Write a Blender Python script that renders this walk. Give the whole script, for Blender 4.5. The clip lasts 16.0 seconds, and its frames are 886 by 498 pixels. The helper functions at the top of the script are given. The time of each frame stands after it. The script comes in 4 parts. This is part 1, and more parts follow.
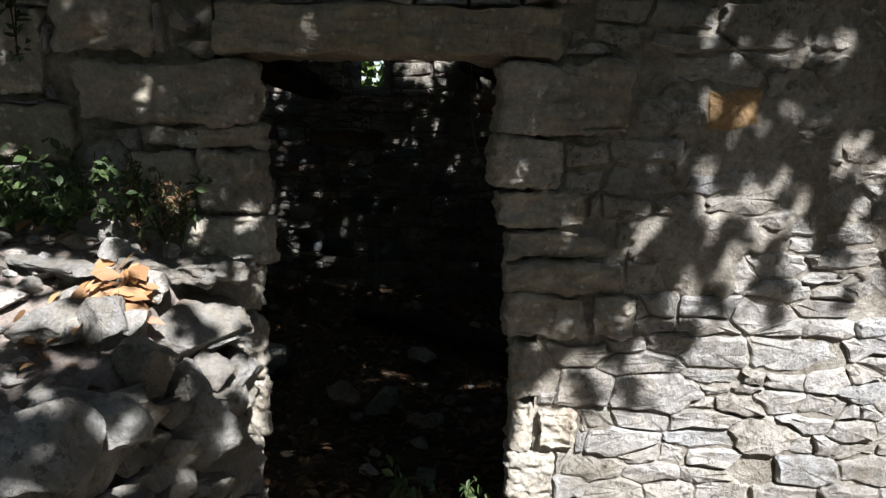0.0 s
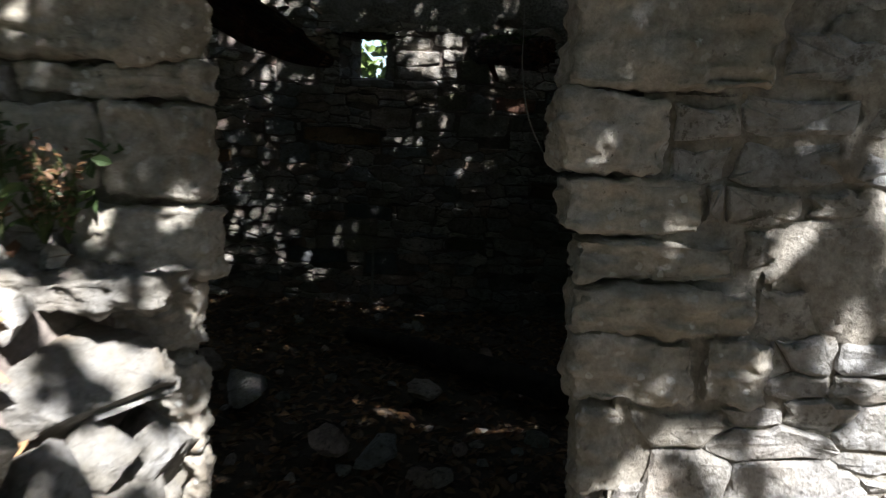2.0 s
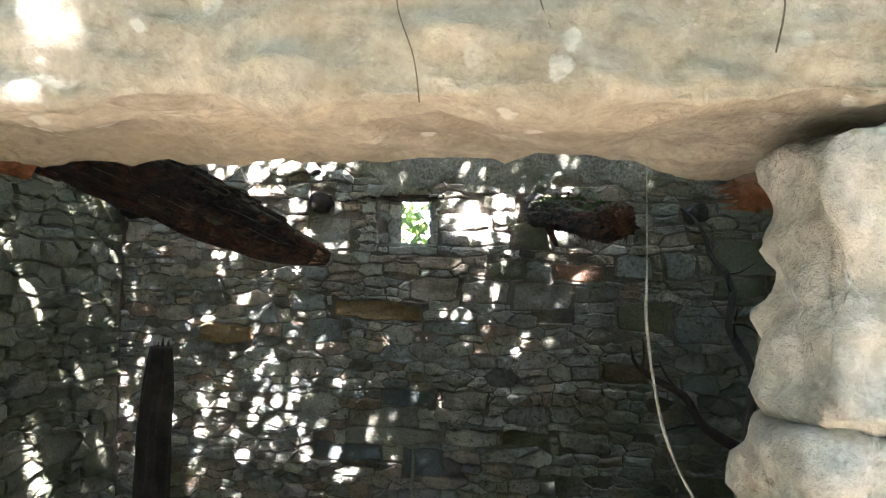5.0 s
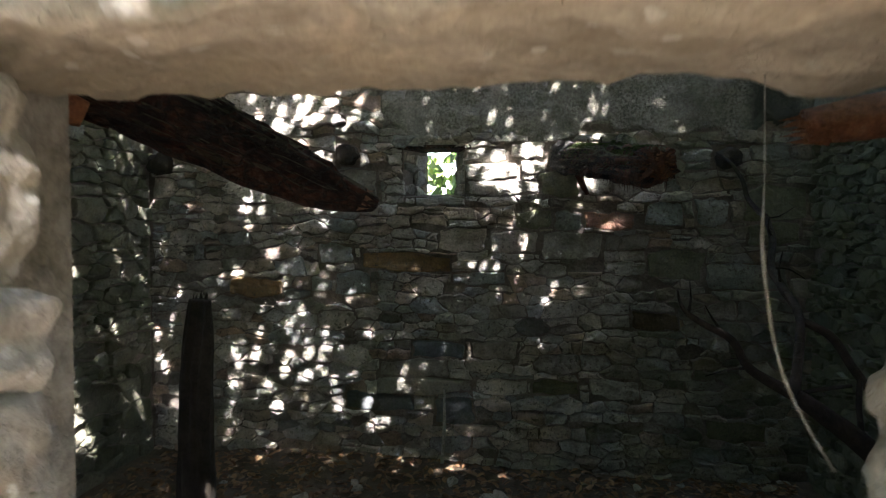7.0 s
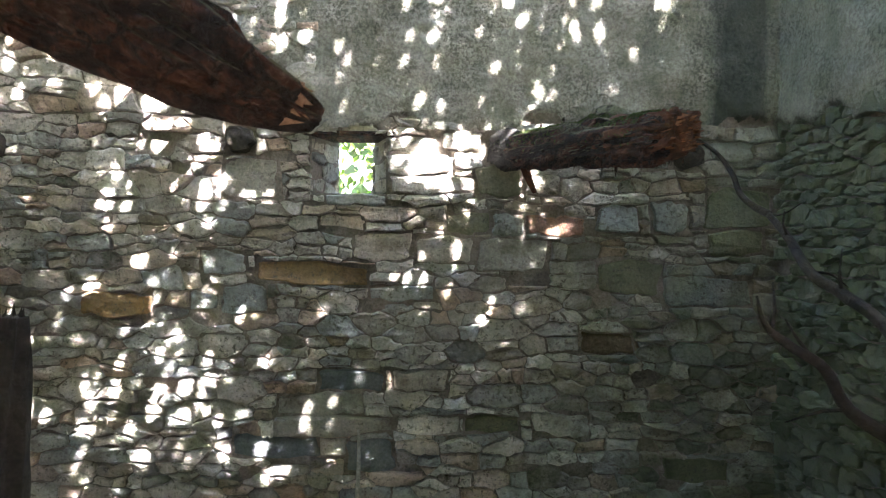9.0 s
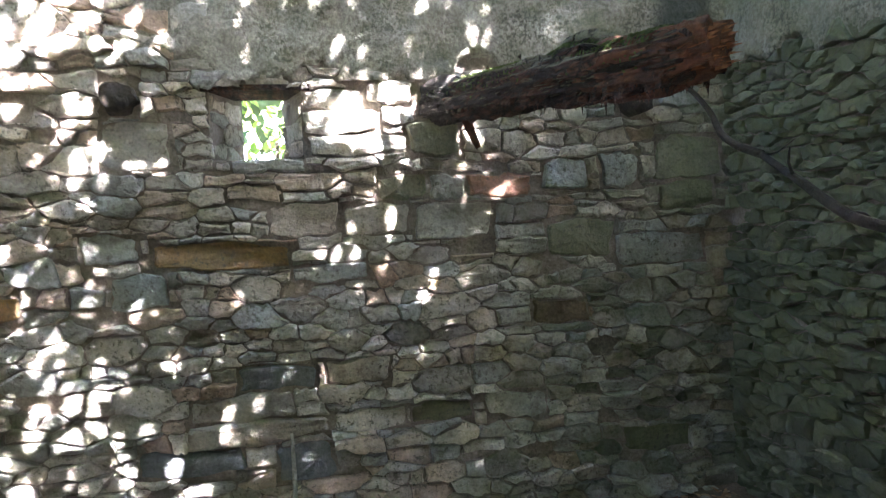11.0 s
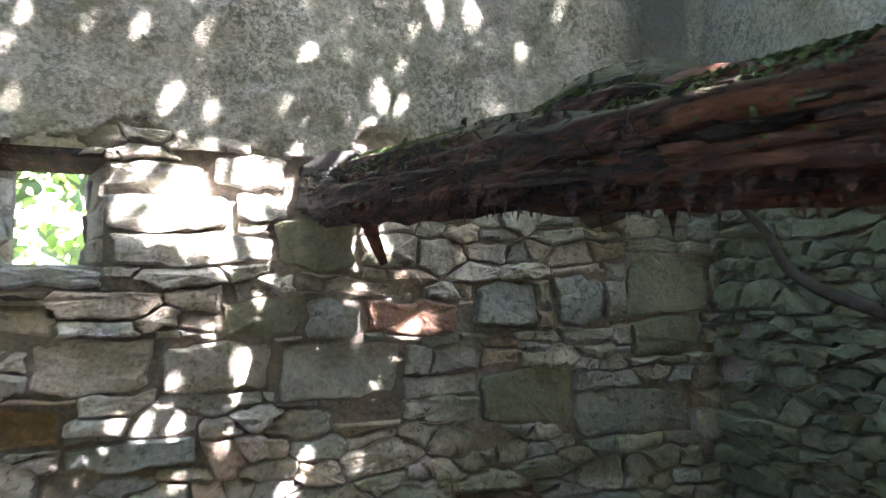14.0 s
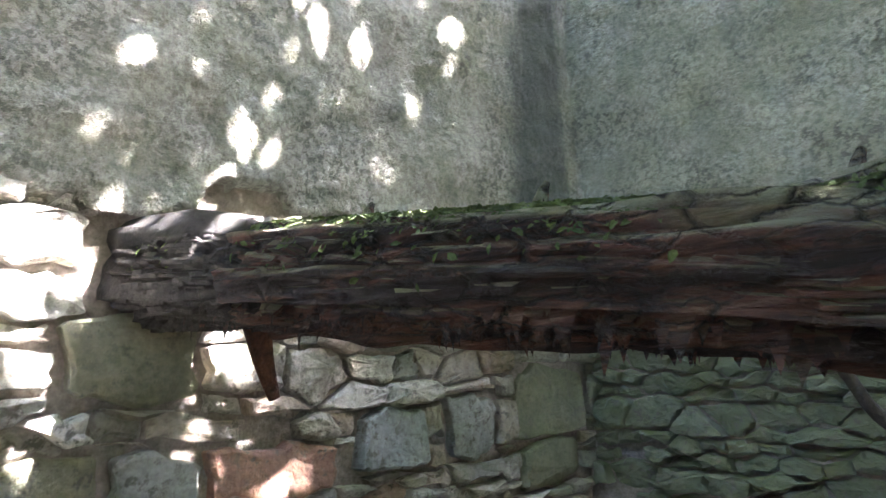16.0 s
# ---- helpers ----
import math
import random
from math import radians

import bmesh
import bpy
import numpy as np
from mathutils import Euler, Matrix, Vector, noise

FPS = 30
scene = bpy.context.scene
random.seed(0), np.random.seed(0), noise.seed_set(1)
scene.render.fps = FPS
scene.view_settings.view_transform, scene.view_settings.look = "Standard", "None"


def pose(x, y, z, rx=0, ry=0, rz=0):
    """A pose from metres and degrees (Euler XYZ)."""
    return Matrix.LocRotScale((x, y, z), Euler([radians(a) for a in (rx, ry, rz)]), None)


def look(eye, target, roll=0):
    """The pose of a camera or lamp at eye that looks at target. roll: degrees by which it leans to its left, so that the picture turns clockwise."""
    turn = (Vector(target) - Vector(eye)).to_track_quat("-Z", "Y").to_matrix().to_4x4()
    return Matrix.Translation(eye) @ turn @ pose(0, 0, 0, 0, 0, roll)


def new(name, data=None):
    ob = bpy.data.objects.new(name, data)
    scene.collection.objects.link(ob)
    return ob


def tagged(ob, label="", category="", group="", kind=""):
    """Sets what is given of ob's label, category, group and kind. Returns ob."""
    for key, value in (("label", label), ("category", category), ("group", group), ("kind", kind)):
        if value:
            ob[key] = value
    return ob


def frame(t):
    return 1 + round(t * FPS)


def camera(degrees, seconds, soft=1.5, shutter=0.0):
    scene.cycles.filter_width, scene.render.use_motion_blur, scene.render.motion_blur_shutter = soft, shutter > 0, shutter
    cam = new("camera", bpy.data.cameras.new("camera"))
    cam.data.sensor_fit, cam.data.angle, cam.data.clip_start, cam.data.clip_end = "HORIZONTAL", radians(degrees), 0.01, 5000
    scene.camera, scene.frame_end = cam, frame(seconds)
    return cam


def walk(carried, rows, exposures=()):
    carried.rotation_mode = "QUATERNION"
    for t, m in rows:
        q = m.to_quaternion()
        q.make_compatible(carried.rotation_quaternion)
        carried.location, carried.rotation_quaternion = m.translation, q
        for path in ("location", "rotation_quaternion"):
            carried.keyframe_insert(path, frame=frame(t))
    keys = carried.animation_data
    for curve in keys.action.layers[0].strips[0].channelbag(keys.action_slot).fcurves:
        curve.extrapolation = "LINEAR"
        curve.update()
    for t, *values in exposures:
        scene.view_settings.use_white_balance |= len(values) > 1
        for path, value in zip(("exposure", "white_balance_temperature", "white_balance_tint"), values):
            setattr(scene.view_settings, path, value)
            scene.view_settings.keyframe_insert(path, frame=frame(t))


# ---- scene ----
cam = camera(65.8, 16.0, soft=1.2, shutter=0.4)
PATH = [
    (0, (0.126, 0.471, 1.597), (0.069, 2.43, 1.2), 0.9),
    (0.5, (0.117, 0.454, 1.601), (0.046, 2.421, 1.247), 0.7),
    (1, (0.134, 0.598, 1.558), (0.009, 2.564, 1.215), -0.5),
    (1.5, (0.068, 0.908, 1.472), (-0.076, 2.88, 1.173), 1.2),
    (2, (0.02, 1.224, 1.444), (-0.026, 3.191, 1.085), 2.3),
    (2.5, (-0.034, 1.513, 1.447), (0.072, 3.484, 1.126), 2.2),
    (3, (-0.02, 1.745, 1.436), (0.019, 3.727, 1.171), 1.6),
    (3.5, (0.007, 1.938, 1.442), (-0.005, 3.921, 1.188), 2.7),
    (4, (0.016, 2.062, 1.53), (0.041, 4.062, 1.486), 2.8),
    (4.5, (0.023, 2.105, 1.625), (-0.15, 4.098, 1.678), 2.3),
    (4.7, (0.02, 2.114, 1.633), (-0.196, 4.102, 1.695), 1.3),
    (6.8, (-0.06, 2.094, 1.664), (-0.312, 4.076, 1.556), 1.3),
    (7, (-0.077, 2.132, 1.612), (-0.343, 4.113, 1.531), 0.2),
    (7.5, (-0.124, 2.364, 1.54), (-0.274, 4.359, 1.551), -0.6),
    (8, (-0.177, 2.594, 1.51), (-0.215, 4.593, 1.47), -1.2),
    (8.2, (-0.206, 2.669, 1.509), (-0.215, 4.668, 1.491), -0.5),
    (10.3, (-0.533, 3.362, 1.447), (-0.358, 5.354, 1.446), -0.2),
    (10.5, (-0.545, 3.405, 1.448), (-0.311, 5.391, 1.458), -0.9),
    (11, (-0.541, 3.48, 1.46), (-0.18, 5.445, 1.367), -2.5),
    (11.5, (-0.526, 3.659, 1.463), (-0.186, 5.626, 1.344), -0.9),
    (12, (-0.485, 3.851, 1.491), (-0.142, 5.819, 1.408), -0.6),
    (12.5, (-0.39, 3.976, 1.516), (-0.181, 5.96, 1.374), 1.0),
    (13, (-0.328, 4.248, 1.55), (0.081, 6.205, 1.524), 2.4),
    (13.5, (-0.301, 4.426, 1.606), (0.264, 6.341, 1.725), 0.5),
    (14, (-0.277, 4.667, 1.65), (0.382, 6.548, 1.824), -0.5),
    (14.5, (-0.284, 4.888, 1.723), (0.512, 6.705, 1.974), -1.0),
    (15, (-0.311, 5.195, 1.732), (0.615, 6.944, 2.019), -0.3),
    (15.5, (-0.375, 5.43, 1.779), (0.79, 7.02, 2.118), 0.7),
    (16, (-0.475, 5.576, 1.824), (0.922, 6.958, 2.198), -1.3),
]
EXPOSURE = [(t, stops, 6050 if t < 5 else 6300 if t < 10 else 6220, 12 if t < 5 else 16 if t < 10 else 22) for t, stops in ((0, 1.48), (1, 1.48), (1.5, 1.6), (2, 2.1), (2.5, 3.75), (3, 5.15), (3.5, 5.95), (4, 6.15), (4.5, 6.2), (6.8, 4.75), (7, 5.0), (7.5, 6.15), (8, 6.8), (10.5, 6.88), (12, 7.42), (13, 7.42), (14.5, 6.82), (15, 6.75), (16, 7.55))]
walk(cam, [(t, look(eye, target, roll)) for t, eye, target, roll in PATH], EXPOSURE)

# ---- world, sun, exposure ----
SUN_AZ, SUN_EL = 28.0, 50.0          # degrees: to the right of straight behind the start, and above the horizon
SUN = Vector((math.sin(radians(SUN_AZ)) * math.cos(radians(SUN_EL)), -math.cos(radians(SUN_AZ)) * math.cos(radians(SUN_EL)), math.sin(radians(SUN_EL))))
world = bpy.data.worlds.new("world")
scene.world = world
world.use_nodes = True
wn = world.node_tree.nodes
sky = wn.new("ShaderNodeTexSky")
sky.sky_type, sky.sun_disc = "NISHITA", False
sky.sun_elevation, sky.sun_rotation = radians(SUN_EL), radians(180 - SUN_AZ)
wn["Background"].inputs["Strength"].default_value = 0.06
world.node_tree.links.new(sky.outputs[0], wn["Background"].inputs["Color"])
sun = new("sun", bpy.data.lights.new("sun", "SUN"))
sun.data.energy, sun.data.angle, sun.data.color = 5.0, radians(0.7), (1.0, 0.96, 0.9)
sun.matrix_world = look(SUN * 30, (0, 0, 0))


# ---- materials ----
def mat(name):
    m = bpy.data.materials.new(name)
    m.use_nodes = True
    return m, m.node_tree.nodes, m.node_tree.links, m.node_tree.nodes["Principled BSDF"]


def ramp(nodes, stops):
    r = nodes.new("ShaderNodeValToRGB")
    els = r.color_ramp.elements
    while len(els) < len(stops):
        els.new(0.5)
    for e, (p, c) in zip(els, stops):
        e.position, e.color = p, (*c, 1)
    return r


def noise_node(nodes, links, scale, detail=6, rough=0.6, coords=None, stretch=None):
    n = nodes.new("ShaderNodeTexNoise")
    n.inputs["Scale"].default_value, n.inputs["Detail"].default_value, n.inputs["Roughness"].default_value = scale, detail, rough
    if coords is None:
        g = nodes.new("ShaderNodeNewGeometry")
        coords = g.outputs["Position"]
    if stretch:
        mp = nodes.new("ShaderNodeMapping")
        mp.inputs["Scale"].default_value = stretch
        links.new(coords, mp.inputs["Vector"])
        coords = mp.outputs["Vector"]
    links.new(coords, n.inputs["Vector"])
    return n


def mix(nodes, links, fac, a, b, blend="MIX"):
    m = nodes.new("ShaderNodeMix")
    m.data_type, m.blend_type = "RGBA", blend
    ins = [s for s in m.inputs if s.enabled]
    for sock, v in zip(ins, (fac, a, b)):
        if isinstance(v, (float, int)):
            sock.default_value = v
        elif isinstance(v, tuple):
            sock.default_value = (*v, 1)
        else:
            links.new(v, sock)
    return [o for o in m.outputs if o.enabled][0]


def bump(nodes, links, height, strength, distance, normal=None):
    b = nodes.new("ShaderNodeBump")
    b.inputs["Strength"].default_value, b.inputs["Distance"].default_value = strength, distance
    links.new(height, b.inputs["Height"])
    if normal is not None:
        links.new(normal, b.inputs["Normal"])
    return b.outputs["Normal"]


def stone_mat(name, stops, island=False, moss=0.0, lichen=0.0, rust=0.0, stain=0.0):
    """Rubble stone: a tone for each stone, mottled in two scales, with algae that also paints the dim right corner,
    white lichen spots and rust stains.
    """
    m, n, l, p = mat(name)
    if island:
        rnd = n.new("ShaderNodeNewGeometry").outputs["Random Per Island"]
    else:
        rnd = n.new("ShaderNodeObjectInfo").outputs["Random"]
    tone = ramp(n, stops)
    l.new(rnd, tone.inputs[0])
    big = noise_node(n, l, 7, 5, 0.65)
    fine = noise_node(n, l, 60, 8, 0.7)
    r1 = ramp(n, [(0.3, (0.62, 0.6, 0.56)), (0.5, (1, 1, 1)), (0.72, (1.25, 1.2, 1.1))])
    l.new(big.outputs["Fac"], r1.inputs[0])
    r2 = ramp(n, [(0.3, (0.7, 0.7, 0.7)), (0.7, (1.25, 1.25, 1.25))])
    l.new(fine.outputs["Fac"], r2.inputs[0])
    col = mix(n, l, 1.0, tone.outputs[0], r1.outputs[0], "MULTIPLY")
    col = mix(n, l, 1.0, col, r2.outputs[0], "MULTIPLY")
    if rust:
        rn = noise_node(n, l, 3.1, 4, 0.6, stretch=(1, 1, 0.6))
        rr = ramp(n, [(0.6, (0, 0, 0)), (0.75, (rust, rust, rust))])
        l.new(rn.outputs["Fac"], rr.inputs[0])
        col = mix(n, l, rr.outputs[0], col, (0.34, 0.17, 0.05))
    if stain:
        sn = noise_node(n, l, 2.6, 8, 0.72, stretch=(1, 1, 0.7))
        sr = ramp(n, [(0.4, (0, 0, 0)), (0.62, (stain, stain, stain))])
        l.new(sn.outputs["Fac"], sr.inputs[0])
        col = mix(n, l, sr.outputs[0], col, (0.15, 0.125, 0.075))
    # green algae, denser towards +x; its dark tone also carries the corner's shade
    if moss:
        mn = noise_node(n, l, 2.3, 6, 0.7)
        mr = ramp(n, [(0.42, (0, 0, 0)), (0.68, (moss, moss, moss))])
        damp = n.new("ShaderNodeSeparateXYZ")
        l.new(n.new("ShaderNodeNewGeometry").outputs["Position"], damp.inputs[0])
        span = n.new("ShaderNodeMapRange")
        span.inputs["From Min"].default_value, span.inputs["From Max"].default_value = -0.2, 1.5
        span.inputs["To Min"].default_value, span.inputs["To Max"].default_value = -0.07, 0.22
        l.new(damp.outputs["X"], span.inputs["Value"])
        add = n.new("ShaderNodeMath")
        l.new(mn.outputs["Fac"], add.inputs[0])
        l.new(span.outputs[0], add.inputs[1])
        l.new(add.outputs[0], mr.inputs[0])
        col = mix(n, l, mr.outputs[0], col, (0.1, 0.115, 0.065))
    if lichen:
        v = n.new("ShaderNodeTexVoronoi")
        v.inputs["Scale"].default_value = 26
        g = n.new("ShaderNodeNewGeometry")
        wob = mix(n, l, 0.03, g.outputs["Position"], noise_node(n, l, 30).outputs["Color"])
        l.new(wob, v.inputs["Vector"])
        lr = ramp(n, [(0.17, (lichen, lichen, lichen)), (0.24, (0, 0, 0))])
        l.new(v.outputs["Distance"], lr.inputs[0])
        gate = ramp(n, [(0.45, (0, 0, 0)), (0.55, (1, 1, 1))])
        l.new(noise_node(n, l, 5).outputs["Fac"], gate.inputs[0])
        lm = mix(n, l, 1.0, lr.outputs[0], gate.outputs[0], "MULTIPLY")
        col = mix(n, l, lm, col, (0.6, 0.6, 0.56))
    l.new(col, p.inputs["Base Color"])
    p.inputs["Roughness"].default_value = 0.88
    b1 = bump(n, l, big.outputs["Fac"], 0.55, 0.05)
    b2 = bump(n, l, noise_node(n, l, 24, 8, 0.72).outputs["Fac"], 0.9, 0.02, b1)
    l.new(bump(n, l, fine.outputs["Fac"], 0.5, 0.004, b2), p.inputs["Normal"])
    return m


GREYS = [(0.0, (0.15, 0.148, 0.146)), (0.14, (0.33, 0.31, 0.29)), (0.34, (0.41, 0.405, 0.395)), (0.48, (0.23, 0.25, 0.265)), (0.62, (0.35, 0.33, 0.305)), (0.75, (0.33, 0.25, 0.21)), (0.88, (0.48, 0.47, 0.45)), (1.0, (0.26, 0.26, 0.258))]
GREYS = [(a, (1.24 * b[0], 1.17 * b[1], 1.1 * b[2])) for a, b in GREYS]
PALE = [(0.0, (0.33, 0.32, 0.3)), (0.35, (0.44, 0.43, 0.415)), (0.6, (0.38, 0.36, 0.325)), (0.8, (0.36, 0.365, 0.37)), (1.0, (0.48, 0.475, 0.46))]
M_RUBBLE = stone_mat("rubble_stone", GREYS, moss=0.6)
M_RUBBLE_FILL = stone_mat("rubble_stone_fill", GREYS, island=True, moss=0.6)
# mossy stone with tones taken down: the side walls' shade is in the colour
DIM_MOSSY = [(0, (0.065, 0.07, 0.044)), (0.35, (0.14, 0.135, 0.095)), (0.7, (0.26, 0.25, 0.2)), (1, (0.1, 0.105, 0.066))]
M_DIM_MOSSY = stone_mat("dim_mossy_stone", DIM_MOSSY, moss=0.8)
M_DIM_MOSSY_FILL = stone_mat("dim_mossy_stone_fill", DIM_MOSSY, island=True, moss=0.6)
M_OCHRE = stone_mat("ochre_stone", [(0, (0.26, 0.16, 0.075)), (1, (0.3, 0.2, 0.11))], rust=0.9, stain=0.3)
M_RED = stone_mat("red_stone", [(0, (0.24, 0.13, 0.09)), (1, (0.26, 0.15, 0.11))])
M_PLAIN = stone_mat("plain_stone", [(0, (0.31, 0.29, 0.255)), (1, (0.35, 0.32, 0.28))], moss=0.3)
M_BLUE = stone_mat("blue_grey_stone", [(0, (0.26, 0.28, 0.275)), (1, (0.34, 0.35, 0.345))], moss=0.4)
M_OLIVE = stone_mat("olive_mossy_stone", [(0, (0.19, 0.185, 0.125)), (1, (0.25, 0.24, 0.175))], moss=0.5, stain=0.3)
M_BROWN = stone_mat("brown_stone", [(0, (0.14, 0.105, 0.065)), (1, (0.16, 0.12, 0.08))])
M_SLATE = stone_mat("slate_stone", [(0, (0.12, 0.132, 0.14)), (1, (0.18, 0.185, 0.19))])
M_PALE = stone_mat("pale_limestone", PALE, rust=0.3, stain=0.45)
M_BOULDER = stone_mat("weathered_limestone", [(a, tuple(0.74 * c for c in b)) for a, b in PALE], rust=0.3, stain=0.75)
M_PALE_FILL = stone_mat("pale_limestone_fill", PALE, island=True, stain=0.45)
M_DRESSED = stone_mat("dressed_limestone", [(0, (0.42, 0.385, 0.32)), (0.5, (0.5, 0.47, 0.41)), (1, (0.45, 0.42, 0.36))], lichen=0.9, rust=0.6, stain=0.4)
M_RUST = stone_mat("rust_stained_stone", [(0, (0.42, 0.27, 0.13)), (1, (0.44, 0.29, 0.15))], rust=0.9)
M_LINTEL = stone_mat("lintel_stone", [(0, (0.4, 0.365, 0.295)), (1, (0.43, 0.39, 0.32))], lichen=0.6, rust=0.6, stain=0.5)


def plain_mat(name, c1, c2, scale, rough=0.9, c3=None, depth=0.02, fine=70, stretch=None):
    m, n, l, p = mat(name)
    a = noise_node(n, l, scale, 8, 0.65, stretch=stretch)
    b = noise_node(n, l, fine, 8, 0.7, stretch=stretch)
    stops = [(0.35, c1), (0.62, c2)] + ([(0.72, c3)] if c3 else [])
    r = ramp(n, stops)
    l.new(a.outputs["Fac"], r.inputs[0])
    r2 = ramp(n, [(0.3, (0.6, 0.6, 0.6)), (0.7, (1.3, 1.3, 1.3))])
    l.new(b.outputs["Fac"], r2.inputs[0])
    l.new(mix(n, l, 1.0, r.outputs[0], r2.outputs[0], "MULTIPLY"), p.inputs["Base Color"])
    p.inputs["Roughness"].default_value = rough
    b1 = bump(n, l, a.outputs["Fac"], 0.7, depth * 3)
    l.new(bump(n, l, b.outputs["Fac"], 0.8, depth * 0.4, b1), p.inputs["Normal"])
    return m


M_MORTAR = plain_mat("mortar", (0.15, 0.125, 0.107), (0.27, 0.23, 0.2), 5)
M_PALEMORTAR = plain_mat("pale_lime_mortar", (0.17, 0.15, 0.115), (0.35, 0.325, 0.28), 6, depth=0.025, fine=45)
M_PLASTER = plain_mat("rough_lime_plaster", (0.185, 0.18, 0.14), (0.37, 0.345, 0.295), 3.6, c3=(0.34, 0.28, 0.225), depth=0.022, fine=55)


def streaked(m, x0, x1, colour):
    """A damp dark streak down a plastered corner, ragged at its sides."""
    n, l = m.node_tree.nodes, m.node_tree.links
    p = n["Principled BSDF"]
    old = p.inputs["Base Color"].links[0].from_socket
    sep = n.new("ShaderNodeSeparateXYZ")
    l.new(n.new("ShaderNodeNewGeometry").outputs["Position"], sep.inputs[0])
    wob = noise_node(n, l, 3.0, 7, 0.7, stretch=(1, 1, 0.25))
    add = n.new("ShaderNodeMath")
    add.operation = "MULTIPLY_ADD"
    l.new(wob.outputs["Fac"], add.inputs[0])
    add.inputs[1].default_value = 0.5
    l.new(sep.outputs["X"], add.inputs[2])
    r = n.new("ShaderNodeMapRange")
    r.inputs["From Min"].default_value, r.inputs["From Max"].default_value = x0 + 0.25, x1 + 0.25
    l.new(add.outputs[0], r.inputs["Value"])
    band = ramp(n, [(0.0, (0, 0, 0)), (0.35, (0.85, 0.85, 0.85)), (0.8, (0.75, 0.75, 0.75)), (1.0, (0, 0, 0))])
    l.new(r.outputs[0], band.inputs[0])
    l.new(mix(n, l, band.outputs[0], old, colour), p.inputs["Base Color"])


def green_damp(m, x0, x1, colour, most):
    """Algae on plaster, in ragged patches that grow towards the damp corner."""
    n, l = m.node_tree.nodes, m.node_tree.links
    p = n["Principled BSDF"]
    old = p.inputs["Base Color"].links[0].from_socket
    sep = n.new("ShaderNodeSeparateXYZ")
    l.new(n.new("ShaderNodeNewGeometry").outputs["Position"], sep.inputs[0])
    span = n.new("ShaderNodeMapRange")
    span.inputs["From Min"].default_value, span.inputs["From Max"].default_value = x0, x1
    span.inputs["To Min"].default_value, span.inputs["To Max"].default_value = -0.12, 0.14
    l.new(sep.outputs["X"], span.inputs["Value"])
    add = n.new("ShaderNodeMath")
    l.new(noise_node(n, l, 2.0, 8, 0.72).outputs["Fac"], add.inputs[0])
    l.new(span.outputs[0], add.inputs[1])
    r = ramp(n, [(0.44, (0, 0, 0)), (0.66, (most, most, most))])
    l.new(add.outputs[0], r.inputs[0])
    l.new(mix(n, l, r.outputs[0], old, colour), p.inputs["Base Color"])


green_damp(M_PLASTER, -0.6, 1.8, (0.17, 0.178, 0.115), 0.5)


def speckled(m, scale, colour, share, depth):
    """Dark pits and grit that show through a worn surface."""
    n, l = m.node_tree.nodes, m.node_tree.links
    p = n["Principled BSDF"]
    old, nor = p.inputs["Base Color"].links[0].from_socket, p.inputs["Normal"].links[0].from_socket
    a = noise_node(n, l, scale, 5, 0.75)
    r = ramp(n, [(0.5 - share, (1, 1, 1)), (0.56 - share, (0, 0, 0))])
    l.new(a.outputs["Fac"], r.inputs[0])
    gate = ramp(n, [(0.38, (0.25, 0.25, 0.25)), (0.6, (0.85, 0.85, 0.85))])
    l.new(noise_node(n, l, 4.5, 4, 0.6).outputs["Fac"], gate.inputs[0])
    l.new(mix(n, l, mix(n, l, 1.0, r.outputs[0], gate.outputs[0], "MULTIPLY"), old, colour), p.inputs["Base Color"])
    l.new(bump(n, l, a.outputs["Fac"], 0.7, depth, nor), p.inputs["Normal"])


speckled(M_PLASTER, 48, (0.09, 0.085, 0.065), 0.05, 0.012)
speckled(M_PLASTER, 15, (0.13, 0.125, 0.095), 0.15, 0.03)
for m_, share_ in ((M_BOULDER, 0.1), (M_PALE, 0.1), (M_PALE_FILL, 0.1), (M_DRESSED, 0.17), (M_RUBBLE, 0.1), (M_RUBBLE_FILL, 0.1), (M_DIM_MOSSY, 0.1), (M_DIM_MOSSY_FILL, 0.1), (M_PLAIN, 0.12), (M_OLIVE, 0.1), (M_BLUE, 0.1), (M_OCHRE, 0.1), (M_RED, 0.1)):
    speckled(m_, 34, (0.11, 0.1, 0.08), share_, 0.012)
streaked(M_PLASTER, 1.3, 1.74, (0.042, 0.052, 0.042))
M_EARTH = plain_mat("earth", (0.05, 0.035, 0.022), (0.12, 0.09, 0.06), 6)
M_WOOD = plain_mat("rotten_wood", (0.018, 0.01, 0.008), (0.11, 0.045, 0.028), 20, c3=(0.2, 0.14, 0.1), fine=80, depth=0.03, stretch=(1.0, 0.13, 1.2))


